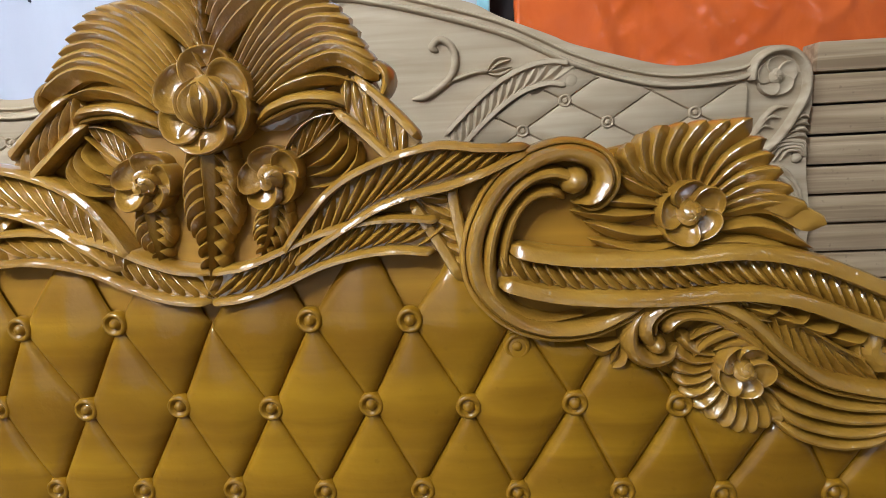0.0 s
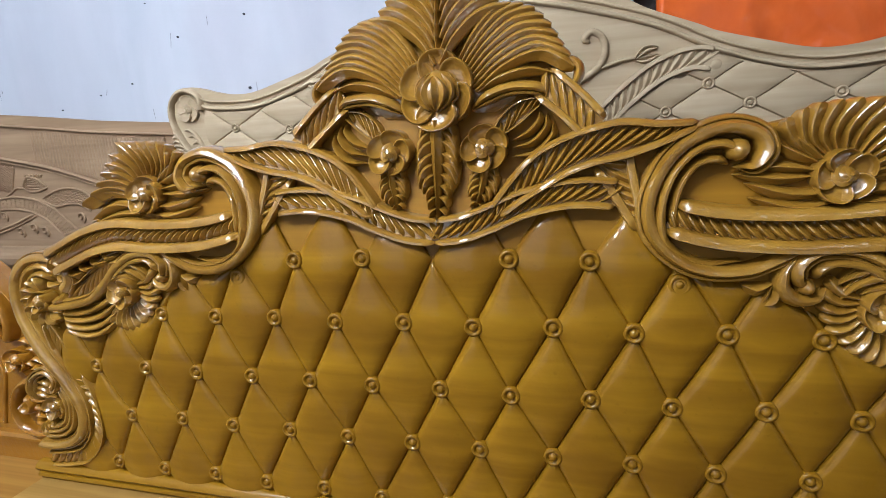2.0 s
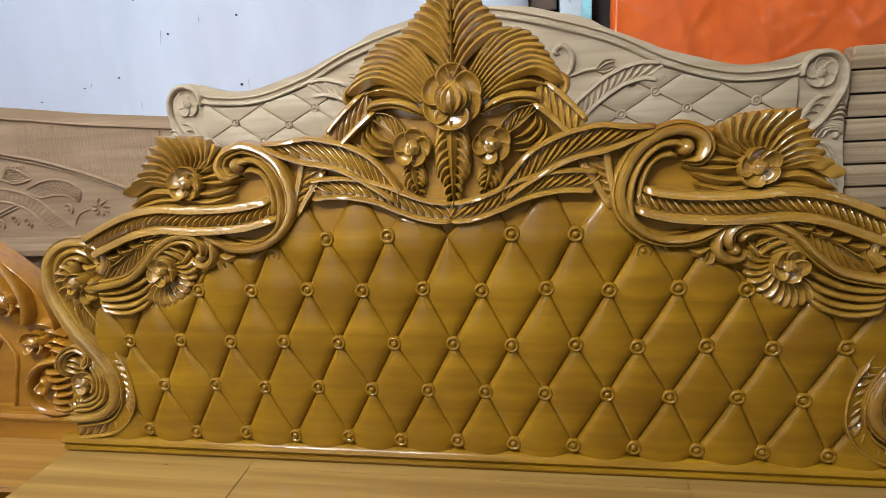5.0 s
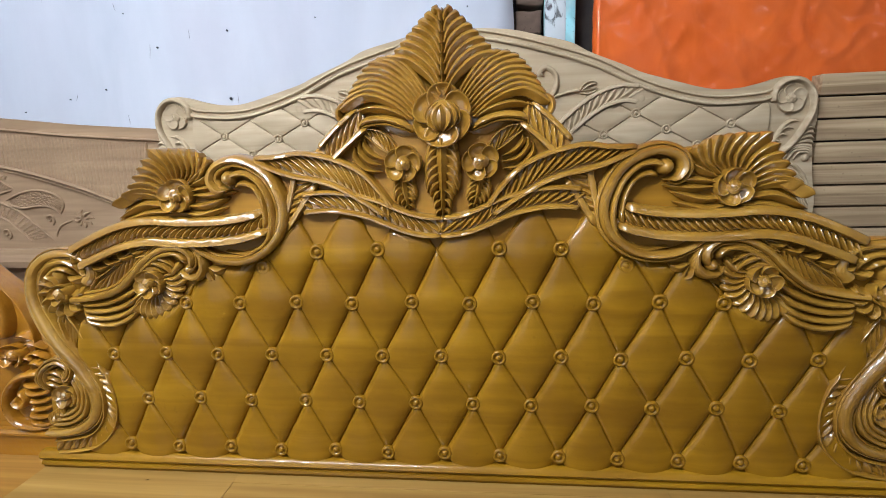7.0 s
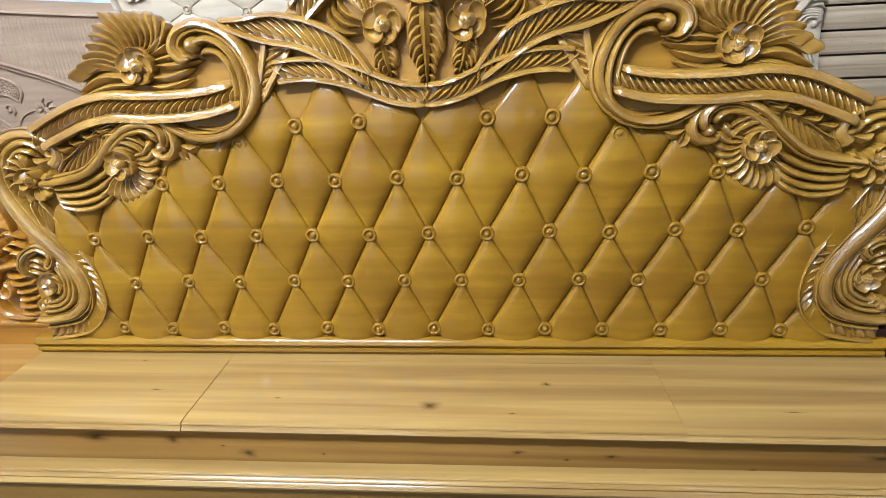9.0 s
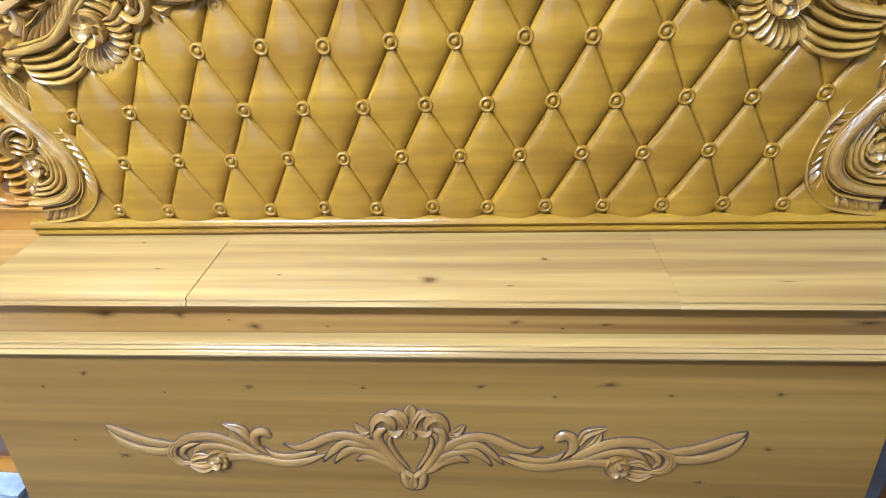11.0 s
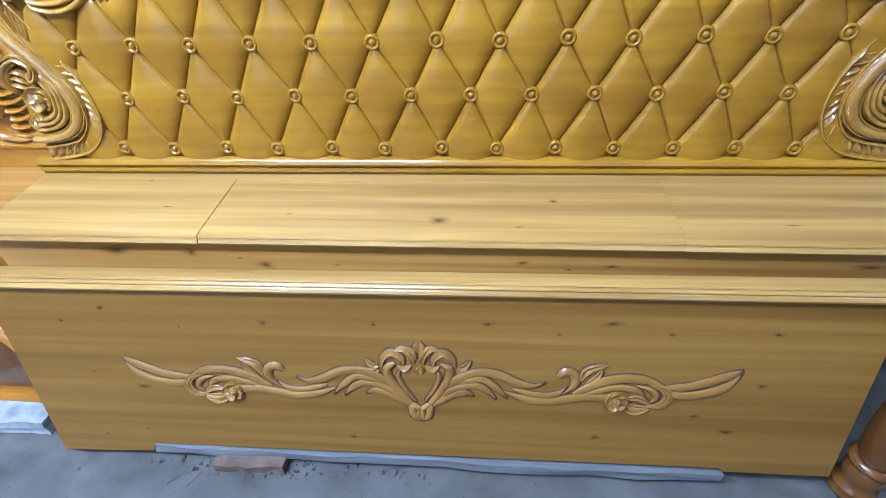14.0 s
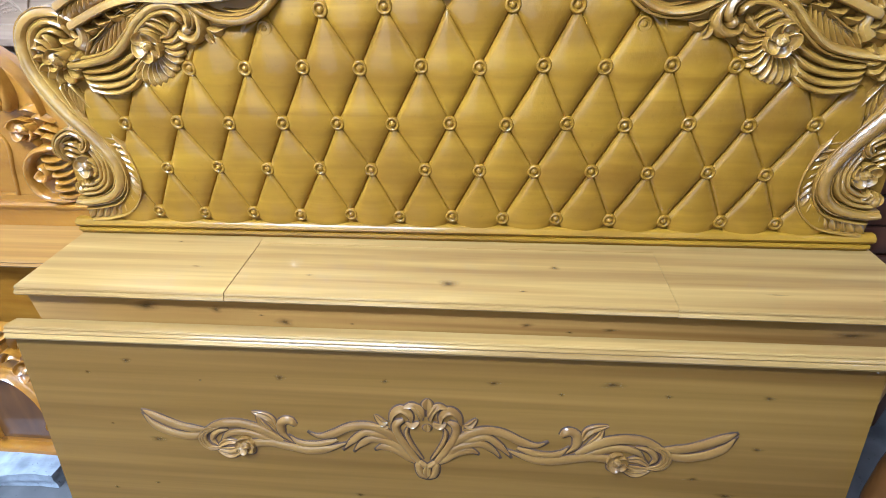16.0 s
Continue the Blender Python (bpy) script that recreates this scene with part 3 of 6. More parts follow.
# ---------------------------------------------------------------- the carved headboard
CX = 0.012
PITCH = 0.1197
ROWZ = [0.505, 0.615, 0.732, 0.837, 0.952, 1.060, 1.165]
head = thing("headboard", (CX, 0, 0), "golden varnished teak headboard, carved and button-tufted, with a shelf box", "headboard")

HALF = [(0.0, 1.490), (0.014, 1.482), (0.048, 1.455), (0.085, 1.415), (0.135, 1.395), (0.160, 1.365), (0.186, 1.325), (0.198, 1.300), (0.245, 1.252), (0.30, 1.243), (0.355, 1.243), (0.43, 1.236), (0.51, 1.252), (0.578, 1.25), (0.595, 1.225), (0.625, 1.18), (0.66, 1.13), (0.69, 1.105), (0.745, 1.068), (0.79, 1.066), (0.84, 1.05), (0.875, 1.01), (0.885, 0.955), (0.868, 0.88), (0.845, 0.835), (0.858, 0.815), (0.893, 0.80), (0.906, 0.70), (0.912, 0.60), (0.915, 0.55)]
bm = outline(bmesh.new(), HALF + mirror(HALF)[::-1][:-1], -0.002, 0.035)
for k in range(26):
    bmesh.ops.bisect_plane(bm, geom=bm.verts[:] + bm.edges[:] + bm.faces[:], plane_co=(0, 0, 1.03 + 0.018 * k), plane_no=(0, 0, 1))
part("board", bm, FIELD, head, smooth=False)

TOP = [(0, 1.092), (0.045, 1.098), (0.09, 1.113), (0.13, 1.131), (0.18, 1.144), (0.23, 1.147), (0.275, 1.143), (0.31, 1.10), (0.35, 1.05), (0.40, 1.033), (0.46, 1.025), (0.53, 0.985), (0.56, 0.95), (0.60, 0.93), (0.66, 0.925), (0.73, 0.912), (0.80, 0.912)]
EDGE = [(0.58, 0.86), (0.62, 0.85), (0.65, 0.79), (0.71, 0.76), (0.77, 0.775), (0.80, 0.80), (0.86, 0.80), (0.92, 0.78)]


def clamp(x, z):
    """Holds a place of the tufting within the carved border, the base moulding and the side scrolls."""
    s, ax = (1 if x >= 0 else -1), abs(x)
    z = min(max(z, 0.574), float(np.interp(ax, *zip(*TOP))))
    ax = min(ax, float(np.interp(z, *zip(*EDGE))))
    return s * ax, min(z, float(np.interp(ax, *zip(*TOP))))


def knotpoint(r, c):
    """The place of a button: row r from below, column c in half steps."""
    sway = 0.004 * math.sin(1.7 * c + 2.3 * r)
    return np.array([c * PITCH / 2 + (0.004 if r % 2 == 0 else 0.0) + 0.5 * sway, ROWZ[r] + 0.5 * sway])


def diamond(b, l, t, r):
    """One tufted diamond between four buttons, cut where the carved border begins."""
    n = 18
    bm = bmesh.new()
    grid = []
    for i in range(n + 1):
        row = []
        for j in range(n + 1):
            u, v = 0.5 - 0.5 * math.cos(math.pi * i / n), 0.5 - 0.5 * math.cos(math.pi * j / n)
            p = (1 - u) * (1 - v) * b + u * (1 - v) * r + u * v * t + (1 - u) * v * l
            low_edge, top_edge = min(1.0, v / 0.24), min(1.0, (1 - v) / 0.12)
            roll = math.sqrt(1 - (1 - low_edge) ** 2.2) * math.sqrt(1 - (1 - top_edge) ** 2)
            seam = min(1.0, min(u, 1 - u) / 0.055) ** 0.5
            h = 0.0008 + 0.0098 * roll * (0.52 + 0.48 * seam) + 0.0078 * (math.sin(math.pi * u) * math.sin(math.pi * v)) ** 0.8
            x, z = clamp(*p)
            if z > 0.85:  # rolled over where the padding meets the carved band
                e = min(1.0, max(0.0, (float(np.interp(abs(x), *zip(*TOP))) - z) / 0.016))
                h = 0.0008 + (h - 0.0008) * (0.10 + 0.90 * math.sqrt(1 - (1 - e) ** 2))
            row.append(bm.verts.new((x, -h, z)))
        grid.append(row)
    made = 0
    for i in range(n):
        for j in range(n):
            q = (grid[i][j], grid[i + 1][j], grid[i + 1][j + 1], grid[i][j + 1])
            area2 = (q[2].co - q[0].co).cross(q[3].co - q[1].co)
            if abs(area2.y) > 2e-9:
                bm.faces.new(q)
                made += 1
    left, best = set(bm.faces), []
    while left:
        island, edge = [], [left.pop()]
        while edge:
            f = edge.pop()
            island.append(f)
            for e in f.edges:
                for g in e.link_faces:
                    if g in left:
                        left.discard(g)
                        edge.append(g)
        best = max(best, island, key=len)
    keep = set(best)
    for f in [f for f in bm.faces if f not in keep]:
        bm.faces.remove(f)
    for v in [v for v in bm.verts if not v.link_faces]:
        bm.verts.remove(v)
    return bm if len(best) > 6 else None


for r in range(len(ROWZ) - 2):
    for c in range(-15, 16):
        if (c + r) % 2 == 0:
            continue
        bm = diamond(knotpoint(r, c), knotpoint(r + 1, c - 1), knotpoint(r + 2, c), knotpoint(r + 1, c + 1))
        if bm:
            part("tufted_diamond", bm, VARNISH, head)


def button_mesh():
    bm = bmesh.new()
    prof = [(0.0158, -0.002), (0.0158, 0.004), (0.0148, 0.0085), (0.0125, 0.0105), (0.0100, 0.0092), (0.0085, 0.0058), (0.0070, 0.0052), (0.0060, 0.0085), (0.0042, 0.0108), (0.0, 0.0118)]
    rows = []
    for rad, h in prof[:-1]:
        rows.append([bm.verts.new((rad * math.cos(2 * math.pi * j / 18), -h, rad * math.sin(2 * math.pi * j / 18))) for j in range(18)])
    for a, b in zip(rows, rows[1:]):
        for j in range(18):
            bm.faces.new((a[j], a[(j + 1) % 18], b[(j + 1) % 18], b[j]))
    top = bm.verts.new((0, -prof[-1][1], 0))
    for j in range(18):
        bm.faces.new((rows[-1][j], rows[-1][(j + 1) % 18], top))
    return bm


first = None
for r in range(1, len(ROWZ) - 1):
    for c in range(-14, 15):
        if (c + r) % 2 == 0:
            continue
        x, z = knotpoint(r, c)
        if r == 5 and (c == 0 or abs(c) > 6):
            continue
        if r == 4 and abs(c) > 9 or r in (1, 3) and abs(c) > 12 or r == 2 and abs(c) > 11:
            continue
        if r == 5 and abs(c) == 6:
            z -= 0.035
        if first is None:
            first = part("button", button_mesh(), VARNISH, head)
            ob = first
        else:
            ob = new("button", first.data)
            ob.parent = head
        ob.location = (x, -0.004, z)

# base moulding, two beads and a strip
bead = [(0.0, 0.592), (-0.012, 0.593), (-0.021, 0.588), (-0.0245, 0.580), (-0.020, 0.573), (-0.014, 0.571), (0.0, 0.571)]
part("base_bead", prism(bmesh.new(), bead, -0.945, 0.93), VARNISH, head, smooth=True, sharp=50)
strip = [(0.0, 0.571), (-0.014, 0.571), (-0.0215, 0.568), (-0.023, 0.562), (-0.018, 0.558), (-0.016, 0.552), (0.0, 0.552)]
part("base_strip", prism(bmesh.new(), strip, -0.943, 0.925), VARNISH, head, smooth=True, sharp=50)

# shelf of three boards on the box
nose = [(0.03, 0.552), (-0.238, 0.552), (-0.243, 0.550), (-0.2445, 0.5465), (-0.2415, 0.5445), (-0.2475, 0.542), (-0.250, 0.537), (-0.2475, 0.532), (-0.240, 0.530), (0.03, 0.530)]
for x0, x1, y in ((-0.94, -0.4635, 0.0), (0.4585, 0.935, 0.0)):
    part("shelf_board", prism(bmesh.new(), nose, x0, x1), SHELFWOOD, head, smooth=True, sharp=40)
lid = [(-0.048 if yy > 0 else yy, zz + 0.0008) for yy, zz in nose]
part("shelf_lid", prism(bmesh.new(), lid, -0.461, 0.4577), SHELFWOOD, head, smooth=True, sharp=40)
boxed("shelf_back", -0.4635, 0.4605, -0.0455, 0.03, 0.530, 0.552, SHELFWOOD, head, 0.0008)
boxed("box_front", -0.935, 0.93, -0.230, -0.18, 0.05, 0.530, BOXWOOD, head, 0.002)
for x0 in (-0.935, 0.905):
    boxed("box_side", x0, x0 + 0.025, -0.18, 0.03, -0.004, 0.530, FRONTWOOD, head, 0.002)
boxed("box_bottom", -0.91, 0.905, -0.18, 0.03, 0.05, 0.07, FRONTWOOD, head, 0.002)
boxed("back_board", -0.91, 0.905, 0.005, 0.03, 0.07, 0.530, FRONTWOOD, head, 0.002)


def flat_knot(x, y, rx, ry, parent, z=0.5529):
    return knot_patch(parent, lambda a, b: (x + a, y + b, z), rx, ry, x)


flat_knot(0.006, -0.187, 0.009, 0.008, head, 0.5534)
flat_knot(0.232, -0.118, 0.005, 0.004, head, 0.5534)
for x, y, rx, ry in ((-0.30, -0.171, 0.004, 0.0012), (-0.66, -0.05, 0.003, 0.0015), (-0.57, -0.15, 0.006, 0.0015), (0.16, -0.205, 0.004, 0.0015), (0.66, -0.19, 0.010, 0.001), (0.86, -0.2, 0.006, 0.002)):
    flat_knot(x, y, rx, ry, head, 0.5534)
for x, z, rx, rz in ((-0.66, 0.50, 0.028, 0.012), (-0.50, 0.497, 0.012, 0.008), (-0.40, 0.485, 0.005, 0.003), (-0.35, 0.468, 0.016, 0.010), (0.17, 0.485, 0.012, 0.006), (0.26, 0.47, 0.006, 0.003), (0.34, 0.48, 0.014, 0.004), (0.59, 0.455, 0.008, 0.005), (-0.20, 0.47, 0.004, 0.003), (0.8, 0.49, 0.03, 0.008)):
    disc_knot(head, x, -0.2306, z, 0.55 * rx, 0.6 * rz)

# carving: each ornament once for either side
def blade(parent, name, pts, w, h, base, n=16, taper=bladeshape, profile=BLADE, label=""):
    """One leaf-shaped rib with its crest towards the top and a steep hollow face below."""
    (x0, z0), (x1, z1) = pts[0], pts[-1]
    prof = profile if x1 - x0 >= 0 else hand(profile, -1)
    return part(name, sweep(bmesh.new(), pts, w, h, prof, n, base, taper, cant=0.0), CARVED, parent, label)


def serrated(name, pts, w, h, base, pairs, parent=head):
    """A hanging leaf: a plain spine with pairs of pointed lobes cut into its sides."""
    spine = part(name, sweep(bmesh.new(), pts, 0.46 * w, 1.12 * h, TONGUE, 24, base, lambda t: (max(0.08, 1.0 - 0.9 * t ** 1.5), 1.0 - 0.30 * t)), CARVED, parent)
    c, sd = curve(pts, 40)
    for k in range(pairs):
        t = 0.02 + 0.84 * k / (pairs - 1)
        i = int(t * 39)
        p, along = c[i, :2], np.array([sd[i][1], -sd[i][0]])
        wide = w * (0.80 + 0.35 * math.sin(math.pi * min(1.0, t * 1.3 + 0.15))) * (1.0 if t < 0.45 else 1.0 - 0.95 * (t - 0.45))
        for q in (-1, 1):
            out = q * sd[i]
            line = [p + 0.10 * wide * out, p + 0.62 * wide * out + 0.42 * wide * along, p + 0.92 * wide * out + 1.15 * wide * along]
            part("lobe", sweep(bmesh.new(), [tuple(a) for a in line], 0.30 * wide + 0.0012, 0.80 * h, hand(BLADE, q), 12, base, spindle, cant=0.0), CARVED, spine)
    return spine


CREST_X = 0.008
for S in (1, -1):
    def side(pts):
        return [(S * x, z) for x, z in pts]

    def sx(p):
        return (S * p[0], p[1])

    def crest(pts):
        return [(S * x + CREST_X, z) for x, z in pts]

    def fade(pts):
        return [(S * x + CREST_X * max(0.0, 1 - x / 0.30), z) for x, z in pts]

    # the band under the crest and the ribbon over it
    rope(head, fade([(-0.006, 1.1058), (0.045, 1.112), (0.09, 1.128), (0.13, 1.145), (0.18, 1.157), (0.225, 1.160), (0.268, 1.156)]), 0.0175, 0.019, CARVED, 0.008, 0.0125, slant=1.3, flip=S)
    rope(head, fade([(0.092, 1.132), (0.125, 1.166), (0.166, 1.199), (0.21, 1.219), (0.26, 1.230), (0.31, 1.235), (0.362, 1.246)]), 0.023, 0.020, CARVED, 0.010, 0.0135, "ribbon_band", slant=1.5, ridge=0.24, taper=lambda t: 0.35 + 0.65 * min(1, t / 0.3) if t < 0.7 else max(0.12, (1.02 - t) / 0.32), flip=S)
    rope(head, crest([(0.148, 1.316), (0.180, 1.290), (0.208, 1.264), (0.224, 1.248)]), 0.0205, 0.017, CARVED, 0.012, 0.012, "slanting_band", ends=0.16, slant=1.2, taper=lambda t: 0.94 - 0.10 * t, flip=-S, ridge=0.27)
    rope(head, side([(0.256, 1.206), (0.268, 1.180), (0.284, 1.146), (0.304, 1.104)]), 0.024, 0.014, CARVED, 0.008, 0.012, "strut_band", slant=1.1, taper=lambda t: 1.0 - 0.80 * t, flip=S, ridge=0.27, ends=0.14)

    # the great scroll: three ridges, a hooked end and an eye
    great = part("great_scroll", sweep(bmesh.new(), side([(0.410, 1.187), (0.432, 1.188), (0.445, 1.208), (0.432, 1.232), (0.398, 1.243), (0.362, 1.234), (0.332, 1.212), (0.313, 1.178), (0.305, 1.141), (0.312, 1.106), (0.334, 1.076), (0.366, 1.054), (0.402, 1.045), (0.442, 1.048), (0.474, 1.062), (0.498, 1.077)]), 0.0135, 0.026, BAND, 110, 0.008, lambda t: (max(0.08, math.sin(0.5 * math.pi * min(1.0, t / 0.10))) * 1.0 * (1.0 if t < 0.62 else 1.0 - 0.30 * (t - 0.62) / 0.38), 1.0 if t < 0.6 else 1.0 - 0.35 * (t - 0.6) / 0.4)), CARVED, head)
    part("scroll_ridge", sweep(bmesh.new(), side([(0.404, 1.214), (0.385, 1.219), (0.361, 1.212), (0.340, 1.190), (0.328, 1.158), (0.326, 1.122), (0.334, 1.092), (0.356, 1.070), (0.392, 1.058), (0.432, 1.062)]), 0.0088, 0.027, ROUND, 70, 0.006, lambda t: 1.0 if t < 0.6 else 1.0 - 0.7 * (t - 0.6) / 0.4), CARVED, great)
    part("scroll_hollow", sweep(bmesh.new(), side([(0.405, 1.190), (0.386, 1.199), (0.364, 1.193), (0.350, 1.175), (0.343, 1.150), (0.342, 1.122), (0.350, 1.098)]), 0.0080, 0.021, ROUND, 50, 0.005, soft_ends(0.15)), CARVED, great)
    part("scroll_eye", dome(bmesh.new(), sx((0.410, 1.210)), 0.0155, 0.030, 0.010, 6, 16), CARVED, great)

    # body band with its rope between two bold ridges
    rope(head, side([(0.338, 1.124), (0.38, 1.113), (0.43, 1.106), (0.513, 1.104), (0.588, 1.108), (0.652, 1.097), (0.718, 1.071), (0.765, 1.050)]), 0.0215, 0.024, CARVED, 0.010, 0.0112, "body_band", slant=1.05, ridge=0.42, taper=lambda t: 0.85 + 0.15 * math.sin(math.pi * t), flip=-S, twist=True)

    # upper shell with its flower: broad scalloped ribs
    ox, oz = (0.0, 0.0) if S > 0 else (-0.010, 0.006)

    def at(pts):
        return side([(x + ox, z + oz) for x, z in pts])

    shell = part("upper_shell", dome(bmesh.new(), at([(0.530, 1.170)])[0], 0.068, 0.010, 0.0), FIELD, head)
    cx, cz = 0.530, 1.172
    for tx, tz, bend, w in ((0.456, 1.244, -0.05, 0.0105), (0.474, 1.256, -0.10, 0.0115), (0.492, 1.262, -0.14, 0.0120), (0.513, 1.263, -0.16, 0.0120), (0.534, 1.263, -0.16, 0.0120), (0.556, 1.262, -0.14, 0.0120), (0.577, 1.262, -0.10, 0.0125)):
        dx, dz = tx - cx, tz - cz
        q = at([(cx + 0.25 * dx, cz + 0.25 * dz), (cx + 0.62 * dx + bend * dz, cz + 0.62 * dz - bend * dx), (tx, tz)])
        part("rib", sweep(bmesh.new(), q, w, 0.020, hand(SAW, S), 20, cupped, bladeshape, cant=0.0), CARVED, shell)
    for tx, tz in ((0.592, 1.241), (0.601, 1.224), (0.611, 1.207), (0.622, 1.188), (0.637, 1.170), (0.657, 1.154)):
        dx, dz = tx - cx, tz - cz
        blade(shell, "rib", at([(cx + 0.30 * dx, cz + 0.30 * dz - 0.002), (cx + 0.66 * dx - 0.09 * dz, cz + 0.66 * dz + 0.11 * dx), (tx, tz)]), 0.0112, 0.020, cupped, 20, profile=SAW)
    for pts, w, h in (([(0.508, 1.192), (0.480, 1.213), (0.453, 1.236)], 0.0095, 0.022), ([(0.506, 1.188), (0.476, 1.201), (0.456, 1.214)], 0.0075, 0.020), ([(0.508, 1.178), (0.470, 1.184), (0.440, 1.186)], 0.0075, 0.021), ([(0.505, 1.172), (0.460, 1.170), (0.410, 1.177)], 0.0088, 0.020), ([(0.522, 1.150), (0.474, 1.150), (0.426, 1.165)], 0.0095, 0.020), ([(0.530, 1.138), (0.485, 1.132), (0.432, 1.146)], 0.0090, 0.018), ([(0.556, 1.150), (0.606, 1.153), (0.664, 1.128)], 0.0098, 0.020), ([(0.545, 1.138), (0.600, 1.136), (0.680, 1.112)], 0.0085, 0.018)):
        part("leaf", sweep(bmesh.new(), at(pts), w, h, hand(BLADE, S if pts[-1][0] > pts[0][0] else -S), 16, 0.006, spindle, cant=0.0), CARVED, shell)
    flower(head, at([(0.530, 1.172)])[0], 0.0335, 5, 0.028, 0.014, CARVED, "shell_flower", turn=100 if S > 0 else 80)

    # lower shell: hooked stem, crescents, flower, ribs and waves
    stem = part("acanthus_stem", sweep(bmesh.new(), side([(0.517, 1.030), (0.503, 1.037), (0.501, 1.058), (0.522, 1.075), (0.562, 1.074), (0.605, 1.050), (0.638, 1.018), (0.680, 0.986), (0.728, 0.972), (0.782, 0.965)]), 0.0118, 0.025, BAND, 80, 0.006, lambda t: 0.55 + 0.45 * min(1, t / 0.15) if t < 0.6 else 1.0), CARVED, head)
    part("inner_stem", sweep(bmesh.new(), side([(0.522, 1.036), (0.523, 1.052), (0.540, 1.061), (0.572, 1.056), (0.606, 1.034), (0.632, 1.006)]), 0.0085, 0.022, ROUND, 36, 0.006, soft_ends(0.15)), CARVED, stem)
    part("crescent", sweep(bmesh.new(), side([(0.503, 1.076), (0.485, 1.052), (0.484, 1.026), (0.500, 1.010), (0.524, 1.012), (0.534, 1.024)]), 0.0125, 0.024, ROUND, 36, 0.004, spindle), CARVED, stem)
    part("stem_eye", dome(bmesh.new(), sx((0.511, 1.027)), 0.0115, 0.026, 0.006), CARVED, stem)
    cx, cz = 0.601, 0.998
    low = part("lower_shell", dome(bmesh.new(), sx((cx, cz)), 0.064, 0.009, 0.0), FIELD, head)
    for tx, tz in ((0.536, 1.040), (0.529, 1.022), (0.528, 1.003), (0.532, 0.985), (0.541, 0.967), (0.554, 0.950), (0.570, 0.935), (0.586, 0.923), (0.602, 0.916), (0.618, 0.915), (0.634, 0.920), (0.650, 0.926)):
        dx, dz = tx - cx, tz - cz
        q = side([(cx + 0.30 * dx, cz + 0.30 * dz), (cx + 0.66 * dx - 0.10 * dz, cz + 0.66 * dz + 0.10 * dx), (tx, tz)])
        part("rib", sweep(bmesh.new(), q, 0.0092, 0.014, hand(BLADE, S), 16, 0.008, ribshape), CARVED, low)
    for pts in ([(0.628, 0.992), (0.662, 0.971), (0.705, 0.954), (0.750, 0.950), (0.776, 0.955)], [(0.630, 0.976), (0.665, 0.950), (0.708, 0.937), (0.750, 0.936), (0.774, 0.945)], [(0.632, 0.960), (0.665, 0.933), (0.708, 0.920), (0.750, 0.922), (0.773, 0.936)], [(0.640, 0.940), (0.668, 0.917), (0.708, 0.905), (0.748, 0.910), (0.772, 0.928)]):
        part("wave", sweep(bmesh.new(), side(pts), 0.0080, 0.020, ROUND, 30, 0.004, soft_ends(0.2)), CARVED, low)
    for r, a0, a1, w in ((0.034, 25, 150, 0.0085), (0.049, 40, 168, 0.0085), (0.063, 62, 150, 0.0075)):
        arc = [(cx + r * math.cos(radians(a0 + (a1 - a0) * i / 5)), cz + 0.004 + 0.88 * r * math.sin(radians(a0 + (a1 - a0) * i / 5))) for i in range(6)]
        part("arc", sweep(bmesh.new(), side(arc), w, 0.019, hand(BAND, S), 26, 0.006, spindle), CARVED, low)
    flower(head, sx((cx, cz)), 0.0300, 5, 0.026, 0.014, CARVED, "shell_flower", turn=60 if S > 0 else 120)

    # leaf feathers between band and stem
    for k in range(6):
        x0, z0 = 0.600 + 0.030 * k, 1.072 - 0.0115 * k
        part("feather_leaf", sweep(bmesh.new(), side([(x0, z0 - 0.004), (x0 + 0.026, z0 - 0.011), (x0 + 0.040, z0 + 0.004 - 0.001 * k)]), 0.0092, 0.018, hand(BLADE, S), 14, 0.008, spindle, cant=0.0), CARVED, head)
    rope(head, side([(0.592, 1.066), (0.628, 1.049), (0.664, 1.022), (0.704, 0.999), (0.748, 0.988)]), 0.0175, 0.015, CARVED, 0.004, 0.0125, "feather_band", slant=1.5, ridge=0.13, taper=lambda t: 0.45 + 0.65 * math.sin(math.pi * (0.1 + 0.8 * t)), flip=-S)
    part("curl_leaf", sweep(bmesh.new(), side([(0.436, 1.028), (0.454, 1.021), (0.474, 1.030)]), 0.009, 0.016, hand(BLADE, S), 14, 0.006, spindle), CARVED, head)
    part("curl_leaf", sweep(bmesh.new(), side([(0.474, 1.028), (0.472, 1.012), (0.463, 0.999)]), 0.0090, 0.015, LEAF, 14, 0.006, spindle), CARVED, head)

    # corner volute running down to the lower scroll
    volute = part("corner_scroll", sweep(bmesh.new(), side([(0.748, 1.000), (0.732, 1.020), (0.742, 1.048), (0.780, 1.062), (0.826, 1.057), (0.864, 1.028), (0.880, 0.978), (0.872, 0.922), (0.842, 0.858), (0.802, 0.800), (0.776, 0.741), (0.786, 0.690), (0.822, 0.657), (0.876, 0.643), (0.912, 0.643)]), 0.0165, 0.021, SMOOTHBAND, 110, 0.006, lambda t: ((1.1 - 0.5 * t / 0.14 if t < 0.14 else 0.62 + 0.75 * math.sin(math.pi * (t - 0.14) / 0.86) ** 1.6), 1.0)), CARVED, head)
